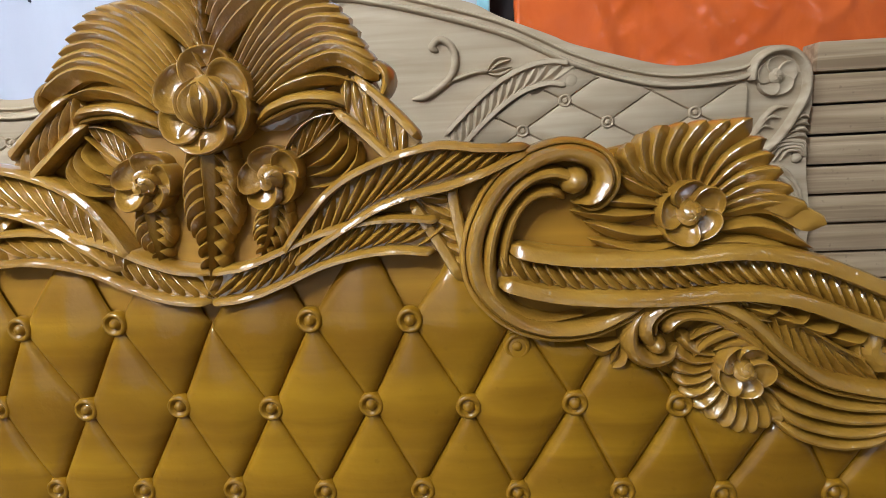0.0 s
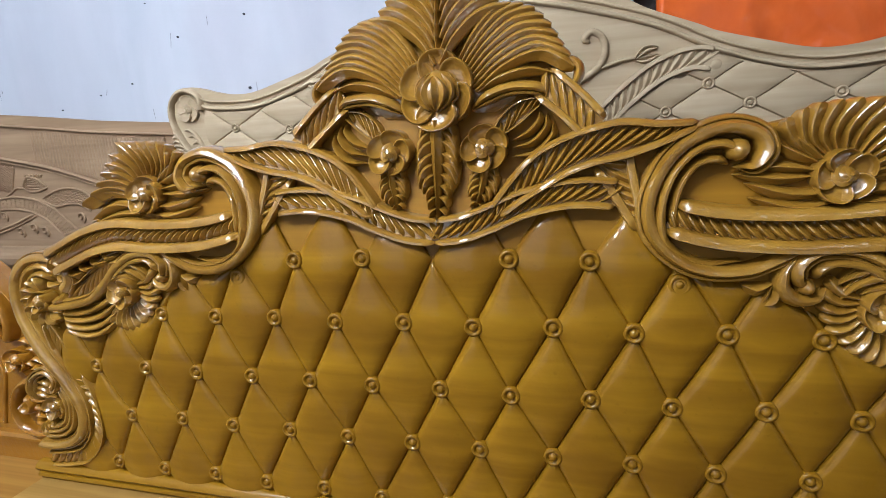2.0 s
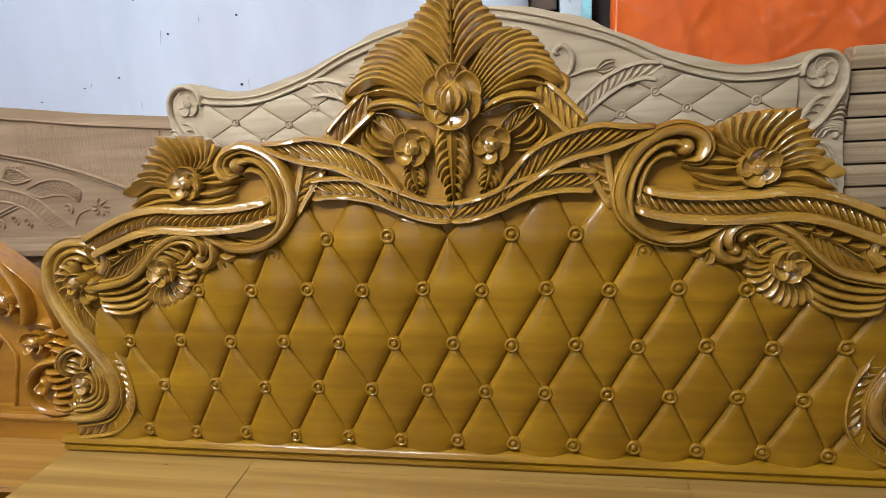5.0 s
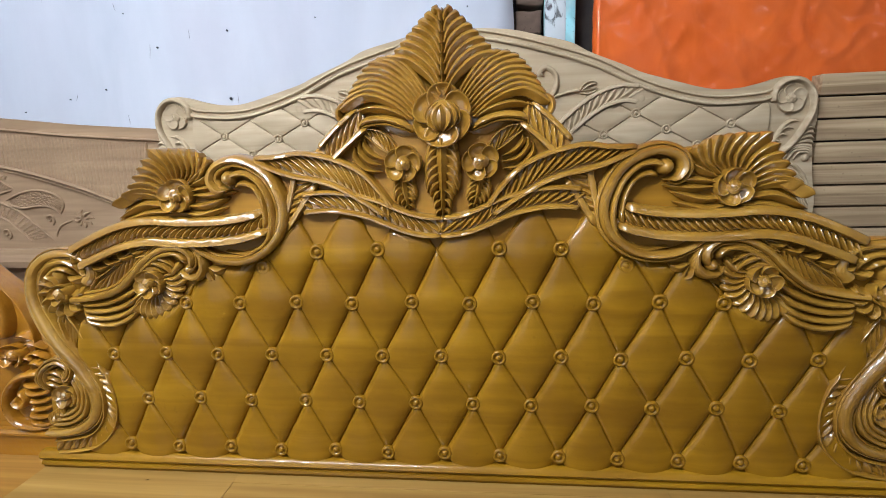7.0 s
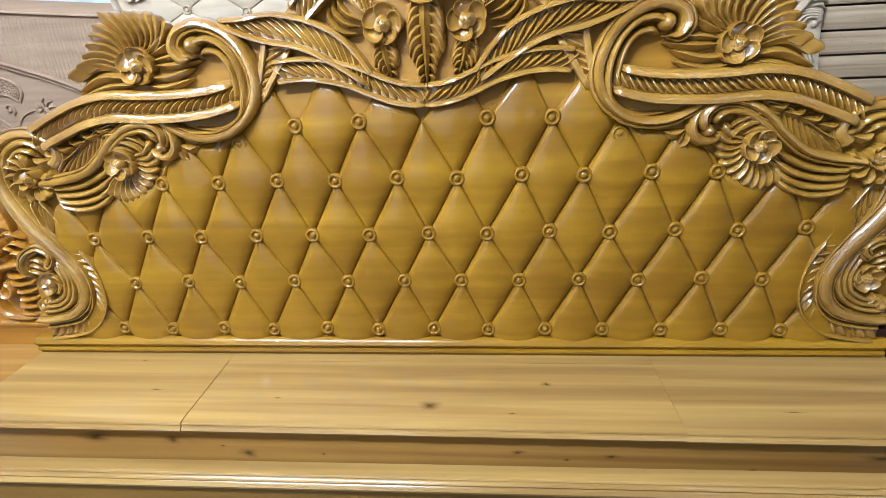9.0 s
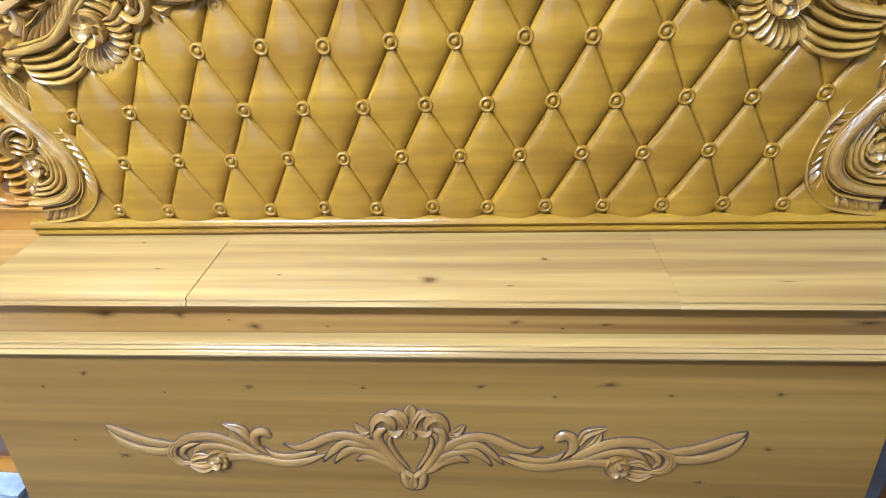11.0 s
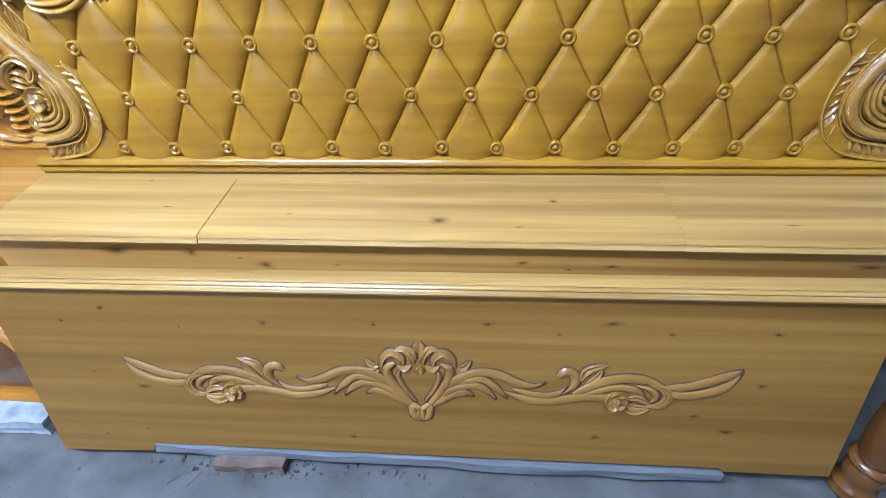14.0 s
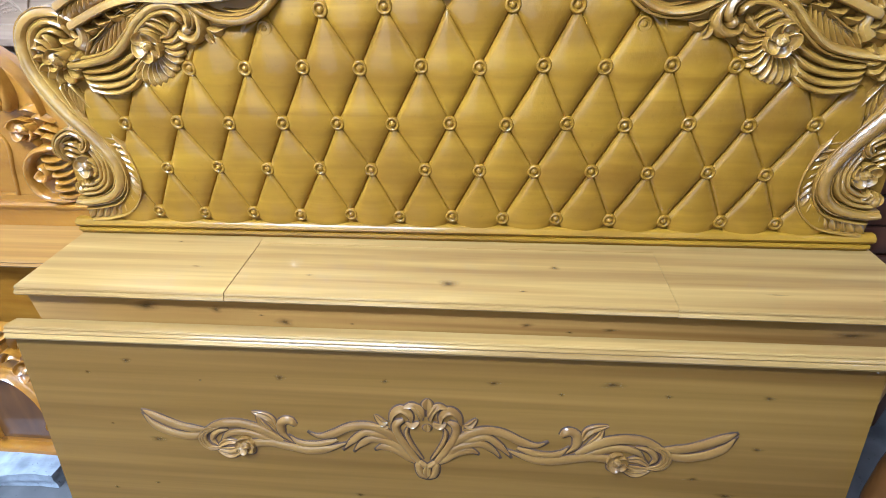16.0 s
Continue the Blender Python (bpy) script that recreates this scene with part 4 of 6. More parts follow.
    for k, pts in enumerate(([(0.762, 1.010), (0.768, 1.036), (0.800, 1.046), (0.836, 1.030), (0.856, 0.995), (0.862, 0.955)], [(0.778, 1.012), (0.790, 1.028), (0.814, 1.028), (0.838, 1.006), (0.848, 0.975)])):
        part("inner_curl", sweep(bmesh.new(), side(pts), 0.0095 - 0.0015 * k, 0.022, ROUND, 36, 0.004, soft_ends(0.2)), CARVED, volute)
    centre = (0.806, 0.974)
    for k in range(11):
        a = radians(100 + 27 * k)
        ca, sa = -math.cos(a), math.sin(a)
        q = side([(centre[0] + 0.014 * ca, centre[1] + 0.014 * sa), (centre[0] + 0.034 * ca - 0.006 * sa, centre[1] + 0.034 * sa + 0.006 * ca), (centre[0] + 0.050 * ca, centre[1] + 0.050 * sa)])
        part("rib", sweep(bmesh.new(), q, 0.0105, 0.024, hand(BLADE, S), 12, 0.006, bladeshape, cant=0.0), CARVED, volute)
    flower(head, sx(centre), 0.022, 5, 0.030, 0.012, CARVED, "scroll_flower", bud=0.66)
    rope(head, side([(0.826, 0.926), (0.812, 0.888), (0.795, 0.848), (0.776, 0.804), (0.768, 0.780)]), 0.0200, 0.013, CARVED, 0.003, 0.0125, "feather_band", slant=1.6, ridge=0.13, taper=lambda t: 0.35 + 0.70 * math.sin(math.pi * (0.08 + 0.78 * t)), flip=S)

    # lower scroll: concentric arcs round a flower, rope rim
    lower = part("lower_scroll", sweep(bmesh.new(), side([(0.893, 0.742), (0.902, 0.775), (0.887, 0.803), (0.852, 0.818), (0.828, 0.802), (0.838, 0.782), (0.856, 0.786)]), 0.0125, 0.021, TRIPLE, 50, 0.006, soft_ends(0.15)), CARVED, head)
    for k in range(3):
        g = 1 - 0.17 * k
        ring = [(0.858 + g * (x - 0.858), 0.735 + g * (z - 0.735)) for x, z in ((0.828, 0.812), (0.808, 0.785), (0.798, 0.742), (0.812, 0.696), (0.846, 0.670), (0.886, 0.664), (0.908, 0.672))]
        part("arc", sweep(bmesh.new(), side(ring), 0.0074, 0.017, ROUND, 44, 0.004, soft_ends(0.15)), CARVED, lower)
    for k in range(3):
        part("curl", sweep(bmesh.new(), side([(0.888 + 0.004 * k, 0.790 - 0.012 * k), (0.864 + 0.006 * k, 0.790 - 0.014 * k), (0.846 + 0.006 * k, 0.774 - 0.012 * k)]), 0.0072, 0.018, ROUND, 16, 0.004, spindle), CARVED, lower)
    for k in range(4):
        part("leaf", sweep(bmesh.new(), side([(0.868 + 0.010 * k, 0.704 - 0.004 * k), (0.866 + 0.011 * k, 0.690 - 0.004 * k), (0.856 + 0.014 * k, 0.676 - 0.006 * k)]), 0.0080, 0.016, LEAF, 14, 0.006, spindle), CARVED, lower)
    flower(head, sx((0.850, 0.735)), 0.027, 5, 0.022, 0.008, CARVED, "scroll_flower")
    part("berry", dome(bmesh.new(), sx((0.893, 0.672)), 0.014, 0.018, 0.006), CARVED, lower)
    rope(head, side([(0.776, 0.812), (0.752, 0.765), (0.746, 0.712), (0.760, 0.665), (0.800, 0.626), (0.858, 0.611), (0.905, 0.606)]), 0.0155, 0.016, CARVED, 0.004, 0.0155, "rope_rim", slant=0.8, flip=-S, ridge=0.16)

    # crest: side fans of the shell, ribs arching outwards
    side_fan = part("crest_fan", dome(bmesh.new(), crest([(0.07, 1.335)])[0], 0.06, 0.012, 0.0), CARVED, head)
    for k, (tx, tz) in enumerate(((0.104, 1.418), (0.120, 1.415), (0.135, 1.408), (0.147, 1.397), (0.157, 1.385), (0.166, 1.371), (0.174, 1.357), (0.183, 1.343), (0.190, 1.328))):
        t = k / 8
        rx, rz = 0.030 + 0.026 * t, 1.352 - 0.044 * t
        dx, dz = tx - rx, tz - rz
        arch = 0.10 + 0.12 * t
        blade(side_fan, "rib", crest([(rx, rz), (rx + 0.33 * dx - 0.8 * arch * dz, rz + 0.33 * dz + 0.8 * arch * dx), (rx + 0.70 * dx - arch * dz, rz + 0.70 * dz + arch * dx), (tx, tz)]), 0.0108, 0.019, 0.013, 22)
    part("fan_curl", sweep(bmesh.new(), crest([(0.168, 1.346), (0.188, 1.340), (0.197, 1.326), (0.193, 1.311), (0.180, 1.305)]), 0.0082, 0.024, ROUND, 20, 0.002, spindle), CARVED, side_fan)
    part("crest_hook", sweep(bmesh.new(), crest([(0.050, 1.284), (0.075, 1.299), (0.105, 1.308), (0.140, 1.306), (0.160, 1.296)]), 0.0105, 0.027, hand(BAND, S), 28, 0.008, soft_ends(0.25)), CARVED, side_fan)
    part("crest_hook", sweep(bmesh.new(), crest([(0.060, 1.306), (0.090, 1.322), (0.130, 1.330), (0.170, 1.322)]), 0.0085, 0.026, hand(BLADE, S), 28, 0.008, spindle), CARVED, side_fan)

    # crest: palmette half, ribs falling from the midrib
    for k in range(8):
        t = k / 7
        root = (0.004, 1.348 + 0.125 * t)
        tip = (0.018 + 0.078 * (1 - t) ** 0.95, 1.493 - 0.078 * (1 - t) ** 1.05)
        m1 = (root[0] + 0.22 * (tip[0] - root[0]), root[1] + 0.42 * (tip[1] - root[1]) + 0.004)
        m2 = (root[0] + 0.60 * (tip[0] - root[0]), root[1] + 0.80 * (tip[1] - root[1]) + 0.006 * (1 - t))
        rib = sweep(bmesh.new(), crest([root, m1, m2, tip]), 0.0112, 0.019, hand(BLADE, S), 18, 0.018, bladeshape, cant=0.0)
        if k == 0:
            palm = part("crest_palmette", rib, CARVED, head)
        else:
            part("rib", rib, CARVED, palm)

    # field under the crest: small flower, fern sprays, hanging leaves
    flower(head, crest([(0.0725, 1.228)])[0], 0.0345, 5, 0.030, 0.010, CARVED, "small_flower", bud=0.46, turn=90 + 14 * S)
    rope(head, crest([(0.088, 1.247), (0.104, 1.264), (0.124, 1.279), (0.146, 1.289)]), 0.0125, 0.014, CARVED, 0.006, 0.0085, "fern_leaf", slant=1.6, ridge=0.12, taper=lambda t: 0.25 + 0.80 * math.sin(math.pi * (0.08 + 0.86 * t)), flip=S)
    for pts, w in (([(0.110, 1.236), (0.134, 1.246), (0.148, 1.262), (0.147, 1.276)], 0.0085), ([(0.112, 1.226), (0.140, 1.232), (0.158, 1.252), (0.157, 1.272)], 0.0085), ([(0.112, 1.214), (0.144, 1.217), (0.167, 1.240), (0.167, 1.262)], 0.0085)):
        part("spray_leaf", sweep(bmesh.new(), crest(pts), 0.8 * w, 0.021, hand(BLADE, S), 20, 0.004, spindle, cant=0.0), CARVED, head)
    serrated("hanging_leaf", crest([(0.074, 1.206), (0.070, 1.175), (0.060, 1.138)]), 0.0205, 0.019, 0.005, 6)

# crest: middle line and main flower
part("midrib", sweep(bmesh.new(), [(CREST_X, 1.36), (CREST_X, 1.43), (CREST_X, 1.495)], 0.0065, 0.026, CREST, 16, 0.010, lambda t: (1.0 - 0.75 * t, min(1.0, 0.25 + 4 * t) * (1.0 - 0.45 * t))), CARVED, palm)
serrated("hanging_leaf", [(0.007, 1.272), (0.010, 1.20), (0.013, 1.116)], 0.0300, 0.025, 0.008, 9)
main = part("crest_flower", dome(bmesh.new(), (CREST_X, 1.311), 0.030, 0.014, 0.010), CARVED, head)
for k, layer in ((0, 0.0), (1, 0.006), (5, 0.006), (2, 0.003), (4, 0.003), (3, 0.010)):
    a = radians(90 + 60 * k)
    part("petal", petal(bmesh.new(), (CREST_X, 1.311), a, 0.055 if k else 0.059, 0.029 if k != 3 else 0.033, 0.020, 0.010 + layer), CARVED, main)
BUD = (CREST_X + 0.001, 1.312, 0.0315, 0.040, 0.012)


bud = part("bud", dome(bmesh.new(), BUD[:2], BUD[2], BUD[3], BUD[4], 10, 28), CARVED, main)
for s in (-1, 1):
    for pts, w in (([(0.02, -0.93), (0.34, -0.40), (0.36, 0.10), (0.04, 0.60)], 0.19), ([(0.10, -0.93), (0.64, -0.42), (0.66, 0.20), (0.24, 0.76)], 0.18), ([(0.30, -0.90), (0.88, -0.32), (0.86, 0.28), (0.52, 0.76)], 0.14)):
        on_dome(bud, "bud_petal", [(s * x, z) for x, z in pts], BUD[:2], BUD[2], BUD[3], BUD[4], w, CARVED, -s)
on_dome(bud, "bud_petal", [(0.0, -0.80), (0.07, -0.25), (0.02, 0.25), (-0.10, 0.58)], BUD[:2], BUD[2], BUD[3], BUD[4], 0.13, CARVED)


# the upper part of the headboard leans back
def lean_back(z):
    t = min(1.0, max(0.0, (z - 1.03) / 0.08))
    return 0.20 * (z - 1.03 - 0.04) if t >= 1 else 0.20 * 0.04 * t * t


done = set()
for ob in head.children_recursive:
    if ob.data.name in done or ob.name.startswith("button"):
        continue
    done.add(ob.data.name)
    for v in ob.data.vertices:
        g = lean_back(v.co.z)
        if g > 0:
            k = 1 + g / 0.941
            v.co = (v.co.x * k + min(0.009, 0.15 * g), v.co.y + g, 1.265 + (v.co.z - 1.265) * k)
    ob.data.update()

# ---------------------------------------------------------------- footboard leaning on the box
FH = 0.462


def leaning(name, x, ytop, ztop, degrees, label, category):
    a = radians(degrees)
    ob = thing(name, (x, ytop - FH * math.sin(a), ztop - FH * math.cos(a)), label, category)
    ob.rotation_euler = (-a, 0, 0)
    return ob


foot = leaning("footboard", -0.028, -0.318, 0.479, 12.5, "varnished knotty footboard with carved vine, leaning on the shelf box", "footboard")
foot.rotation_euler[1] = -radians(0.5)
panel = [(-0.868, FH + 0.020), (0.862, FH + 0.020), (0.862, 0.030), (0.648, 0.030), (0.640, 0.040), (-0.628, 0.036), (-0.640, 0.010), (-0.868, 0.0)]
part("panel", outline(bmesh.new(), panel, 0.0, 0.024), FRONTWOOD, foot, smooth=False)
cap = [(0.024, FH + 0.0350), (-0.004, FH + 0.0350), (-0.009, FH + 0.0330), (-0.0105, FH + 0.0295), (-0.008, FH + 0.0280), (-0.0125, FH + 0.0260), (-0.0145, FH + 0.0220), (-0.012, FH + 0.0185), (-0.015, FH + 0.0160), (-0.0165, FH + 0.0105), (-0.014, FH + 0.0060), (-0.006, FH + 0.0045), (0.024, FH + 0.0045)]
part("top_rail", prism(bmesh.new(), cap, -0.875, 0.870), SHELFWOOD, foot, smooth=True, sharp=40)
for u, v, rx, rz in ((-0.627, 0.038, 0.008, 0.006), (-0.724, 0.071, 0.005, 0.003), (-0.294, 0.065, 0.009, 0.005), (-0.072, 0.063, 0.006, 0.004), (0.148, 0.057, 0.010, 0.004), (0.378, 0.049, 0.016, 0.006), (0.282, 0.077, 0.005, 0.003), (0.486, 0.071, 0.006, 0.003), (0.669, 0.065, 0.009, 0.004), (-0.738, 0.394, 0.005, 0.003), (-0.63, 0.372, 0.005, 0.003), (-0.145, 0.37, 0.008, 0.004), (0.373, 0.34, 0.009, 0.006), (0.67, 0.187, 0.009, 0.004), (-0.60, 0.243, 0.014, 0.007), (-0.70, 0.205, 0.004, 0.002), (0.63, 0.31, 0.014, 0.006), (-0.47, 0.08, 0.003, 0.002), (0.56, 0.27, 0.01, 0.004)):
    disc_knot(foot, u, -0.0006, FH - v - 0.006, 0.6 * rx, 0.68 * rz)


def vine(pts, w, h, profile=LEAF, taper=spindle, n=30, name="vine_leaf", base=0.0):
    line = [(x, FH - v) for x, v in pts]
    ob = part(name, sweep(bmesh.new(), line, w * 1.12, h * 0.36, profile, n, base, taper), CARVED2, foot)

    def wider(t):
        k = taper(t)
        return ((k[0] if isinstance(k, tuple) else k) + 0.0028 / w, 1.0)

    # flat dark strip stands in for the shade and stain of a V-cut
    part("cut_line", sweep(bmesh.new(), line, w * 1.12, 0.0011, [(-1, -0.5), (-0.9, 1), (0.9, 1), (1, -0.5)], n, 0.0, wider), CUTSHADE, ob)
    return ob


CARVED2 = material("carved_panel_wood", (0.182, 0.086, 0.015), (0.258, 0.132, 0.028), (6, 20, 20), 0.36, 0.8, 0.05, second=(0.135, 0.060, 0.009), blotch=8, gloss=0.08, facet=0.2)
# shade and dark stain of the carved grooves, put into the colour
CUTSHADE = material("cut_shade_and_stain", (0.038, 0.016, 0.005), (0.085, 0.037, 0.010), (30, 30, 30), 0.75, 0, 0.1)
def crescent(t):
    return (max(0.1, math.sin(math.pi * (0.08 + 0.84 * t))), 0.55 + 0.45 * math.sin(math.pi * t))


def to_point(t):
    return min(1.0, 0.45 + t / 0.25) if t < 0.5 else max(0.06, min(1.0, (1.02 - t) / 0.35))


for S in (1, -1):
    def w_(pts, S=S):
        k = 1.0 if S > 0 else 1.022
        return [(0.010 + S * k * x, v + 0.006 - 0.012 * S * x) for x, v in pts]

    # heart-shaped vase, its crescents and ears
    vine(w_([(0.046, 0.156), (0.062, 0.168), (0.061, 0.192), (0.043, 0.227), (0.018, 0.265), (0.004, 0.284)]), 0.0080, 0.016, ROUND, to_point, 44, "vase_side")
    vine(w_([(0.038, 0.174), (0.041, 0.192), (0.030, 0.222), (0.008, 0.258)]), 0.0040, 0.011, ROUND, soft_ends(0.3), 26, "vase_side", 0.001)
    for pts, w in (([(0.009, 0.156), (0.013, 0.133), (0.027, 0.118), (0.045, 0.123)], 0.0070), ([(0.030, 0.161), (0.033, 0.141), (0.050, 0.127), (0.067, 0.139), (0.074, 0.163)], 0.0078), ([(0.014, 0.160), (0.028, 0.168), (0.042, 0.162)], 0.0055), ([(0.004, 0.146), (0.010, 0.126), (0.022, 0.115)], 0.0052)):
        vine(w_(pts), w, 0.015, SCOOP if S > 0 else hand(SCOOP, -1), crescent, 24, "vase_curl", 0.001)
    vine(w_([(0.079, 0.164), (0.092, 0.163), (0.106, 0.145)]), 0.0072, 0.012)
    vine(w_([(0.078, 0.175), (0.092, 0.177), (0.110, 0.172)]), 0.0062, 0.012)
    # the arm: sprays by the vase, then the long stem
    vine(w_([(0.050, 0.224), (0.076, 0.194), (0.116, 0.175), (0.158, 0.178), (0.198, 0.199), (0.230, 0.207), (0.254, 0.196)]), 0.0082, 0.014, FLAT, to_point, 50)
    vine(w_([(0.076, 0.206), (0.124, 0.191), (0.154, 0.212), (0.180, 0.243)]), 0.0066, 0.013, FLAT, to_point, 34)
    vine(w_([(0.040, 0.246), (0.070, 0.219), (0.114, 0.208), (0.140, 0.224), (0.157, 0.246)]), 0.0068, 0.013, FLAT, to_point, 36)
    vine(w_([(0.026, 0.266), (0.060, 0.238), (0.091, 0.228), (0.112, 0.238)]), 0.0070, 0.013, FLAT, to_point, 30)
    vine(w_([(0.168, 0.222), (0.210, 0.239), (0.254, 0.246), (0.298, 0.238), (0.340, 0.230), (0.384, 0.234)]), 0.0080, 0.014, FLAT, lambda t: min(1.0, 0.15 + t / 0.3), 50)
    vine(w_([(0.190, 0.216), (0.238, 0.229), (0.275, 0.226), (0.297, 0.206)]), 0.0056, 0.012, FLAT, to_point, 36)
    vine(w_([(0.277, 0.181), (0.292, 0.168), (0.309, 0.178), (0.309, 0.203), (0.289, 0.227)]), 0.0088, 0.016, ROUND, to_point, 34, "vine_curl", 0.001)
    vine(w_([(0.320, 0.191), (0.334, 0.164), (0.370, 0.150)]), 0.0088, 0.013)
    vine(w_([(0.329, 0.202), (0.351, 0.182), (0.360, 0.160)]), 0.0066, 0.012)
    vine(w_([(0.310, 0.224), (0.356, 0.194), (0.404, 0.181), (0.452, 0.187), (0.489, 0.207)]), 0.0086, 0.015, FLAT, to_point, 50)
    vine(w_([(0.330, 0.226), (0.386, 0.205), (0.429, 0.211), (0.452, 0.236)]), 0.0062, 0.013, FLAT, to_point, 36)
    # curl, rose and leaf
    vine(w_([(0.450, 0.195), (0.482, 0.207), (0.492, 0.228), (0.479, 0.250), (0.452, 0.252)]), 0.0092, 0.016, GROOVED, spindle, 40, "vine_curl")
    vine(w_([(0.428, 0.199), (0.456, 0.208), (0.470, 0.227), (0.460, 0.243)]), 0.0062, 0.015, ROUND, spindle, 30, "vine_curl")
    flower(foot, w_([(0.394, 0.238)])[0][:1] + (FH - w_([(0.394, 0.238)])[0][1],), 0.022, 5, 0.014, 0.001, CARVED2, "rose", bud=0.5)
    for pts in ([(0.410, 0.234), (0.437, 0.233), (0.462, 0.250)], [(0.409, 0.248), (0.433, 0.256), (0.460, 0.255)], [(0.406, 0.260), (0.434, 0.270), (0.462, 0.260)]):
        vine(w_(pts), 0.0070, 0.013, LEAF, spindle, 20)
    vine(w_([(0.376, 0.244), (0.384, 0.258), (0.400, 0.256)]), 0.0060, 0.013, ROUND, spindle, 16)
    # tail
    vine(w_([(0.484, 0.203), (0.526, 0.198), (0.564, 0.183), (0.601, 0.165), (0.619, 0.155)]), 0.0078, 0.014, FLAT, to_point, 44)
    vine(w_([(0.484, 0.216), (0.526, 0.221), (0.568, 0.211), (0.601, 0.190), (0.618, 0.162)]), 0.0080, 0.014, FLAT, to_point, 44)
    # cup at the foot of the vase
    vine(w_([(0.019, 0.263), (0.016, 0.294), (0.0, 0.313)]), 0.0075, 0.015, ROUND, to_point, 24, "cup_side")
    vine(w_([(0.020, 0.262), (0.010, 0.270), (0.0, 0.278)]), 0.0055, 0.014, ROUND, soft_ends(0.2), 16, "cup_rim", 0.001)
vine([(0.010, 0.280), (0.009, 0.296), (0.009, 0.312)], 0.0085, 0.015, LEAF, spindle, 18, "cup_leaf", 0.001)
vine([(0.012, 0.170), (0.012, 0.180), (0.012, 0.190)], 0.0085, 0.014, LEAF, spindle, 12, "vase_drop")
vine([(0.013, 0.134), (0.014, 0.121), (0.015, 0.106)], 0.0115, 0.014, LEAF, spindle, 14, "vase_bud")


# ---------------------------------------------------------------- things on the floor
def warped_box(name, x0, x1, y0, y1, z0, z1, mat, label, category, group="", amp=0.003, seed=0.0):
    bm = box(bmesh.new(), x0, x1, y0, y1, z0, z1)
    bmesh.ops.subdivide_edges(bm, edges=bm.edges[:], cuts=14, use_grid_fill=True)
    for v in bm.verts:
        o = Vector((seed, 1.3 * seed, 0.7))
        v.co += Vector((amp * noise.noise(v.co * 9 + o), amp * noise.noise(v.co * 11 - o), 0.6 * amp * noise.noise(v.co * 8 + 2 * o))) + 0.4 * amp * Vector((noise.noise(v.co * 45 + o), noise.noise(v.co * 50 - o), noise.noise(v.co * 48)))
    return tagged(part(name, bm, mat, None, "", False), label, category, group)


warped_box("support_plank", -0.665, 0.625, -0.415, -0.30, 0.020, 0.050, GREYPLANK, "grey weathered plank lying under the footboard", "plank", amp=0.007, seed=2.0)
warped_box("floor_brick", -0.52, -0.35, -0.436, -0.345, -0.010, 0.024, BRICKMAT, "broken brown brick propping the plank", "brick", "loose bricks", 0.010, 4.0)
warped_box("stone_slab", 0.40, 0.58, -0.395, -0.31, -0.008, 0.024, GREYPLANK, "chipped grey stone slab propping the plank", "stone", "", 0.008, 6.0)
warped_box("white_plank", -1.75, -0.985, -0.375, -0.285, -0.004, 0.048, WORNWHITE, "thick worn white-painted plank lying on the floor", "plank", amp=0.010, seed=8.0)


def litter():
    """Dust clods, chips and bits of straw under the footboard's edge."""
    bm = bmesh.new()
    rnd = random.Random(5)
    for k in range(210):
        x, y = rnd.gauss(-0.40, 0.15), rnd.gauss(-0.425, 0.012)
        r = 0.0010 + 0.0055 * rnd.random() ** 4
        made = bmesh.ops.create_icosphere(bm, subdivisions=1, radius=r, matrix=Matrix.Translation((x, y, 0.2 * r - 0.004)))
        for v in made["verts"]:
            v.co += Vector((rnd.uniform(-1, 1), rnd.uniform(-1, 1), rnd.uniform(-1, 1))) * r * 0.4
    for k in range(5):
        x, y, a = rnd.gauss(-0.52, 0.05), rnd.gauss(-0.44, 0.02), rnd.uniform(0, 3.1)
        m = Matrix.Translation((x, y, 0.006)) @ Matrix.Rotation(a, 4, "Z") @ Matrix.Rotation(rnd.uniform(-0.4, 0.4), 4, "Y") @ Matrix.Diagonal((0.05, 0.0016, 0.0016, 1))
        bmesh.ops.create_cube(bm, size=1.0, matrix=m)
    return bm


tagged(part("floor_litter", litter(), CONCRETE, None, "", False), "grey dust clods, chips and straw on the floor", "litter", "", "stuff")

# turned post beside the footboard
tp = thing("turned_post", (0.902, -0.402, 0.0), "red-brown varnished turned bed post standing on the floor", "bed post")
tp.scale = (1.18, 1.18, 1.14)
part("foot", lathe(bmesh.new(), [(0.026, -0.004), (0.030, 0.004), (0.037, 0.012), (0.038, 0.018), (0.033, 0.024), (0.037, 0.030), (0.036, 0.036), (0.028, 0.042), (0.031, 0.056), (0.034, 0.072), (0.031, 0.088), (0.027, 0.096)], (0, 0)), POSTWOOD, tp)
part("ring", lathe(bmesh.new(), [(0.027, 0.096), (0.037, 0.101), (0.039, 0.107), (0.034, 0.113), (0.029, 0.116)], (0, 0)), POSTWOOD, tp)
part("shaft", lathe(bmesh.new(), [(0.029, 0.116), (0.034, 0.13), (0.041, 0.18), (0.045, 0.26), (0.040, 0.36), (0.034, 0.42)], (0, 0)), POSTWOOD, tp)
part("ring", lathe(bmesh.new(), [(0.034, 0.42), (0.042, 0.43), (0.042, 0.445), (0.034, 0.455)], (0, 0)), POSTWOOD, tp)
boxed("top_block", -0.035, 0.035, -0.035, 0.035, 0.455, 0.52, POSTWOOD, tp, 0.006)

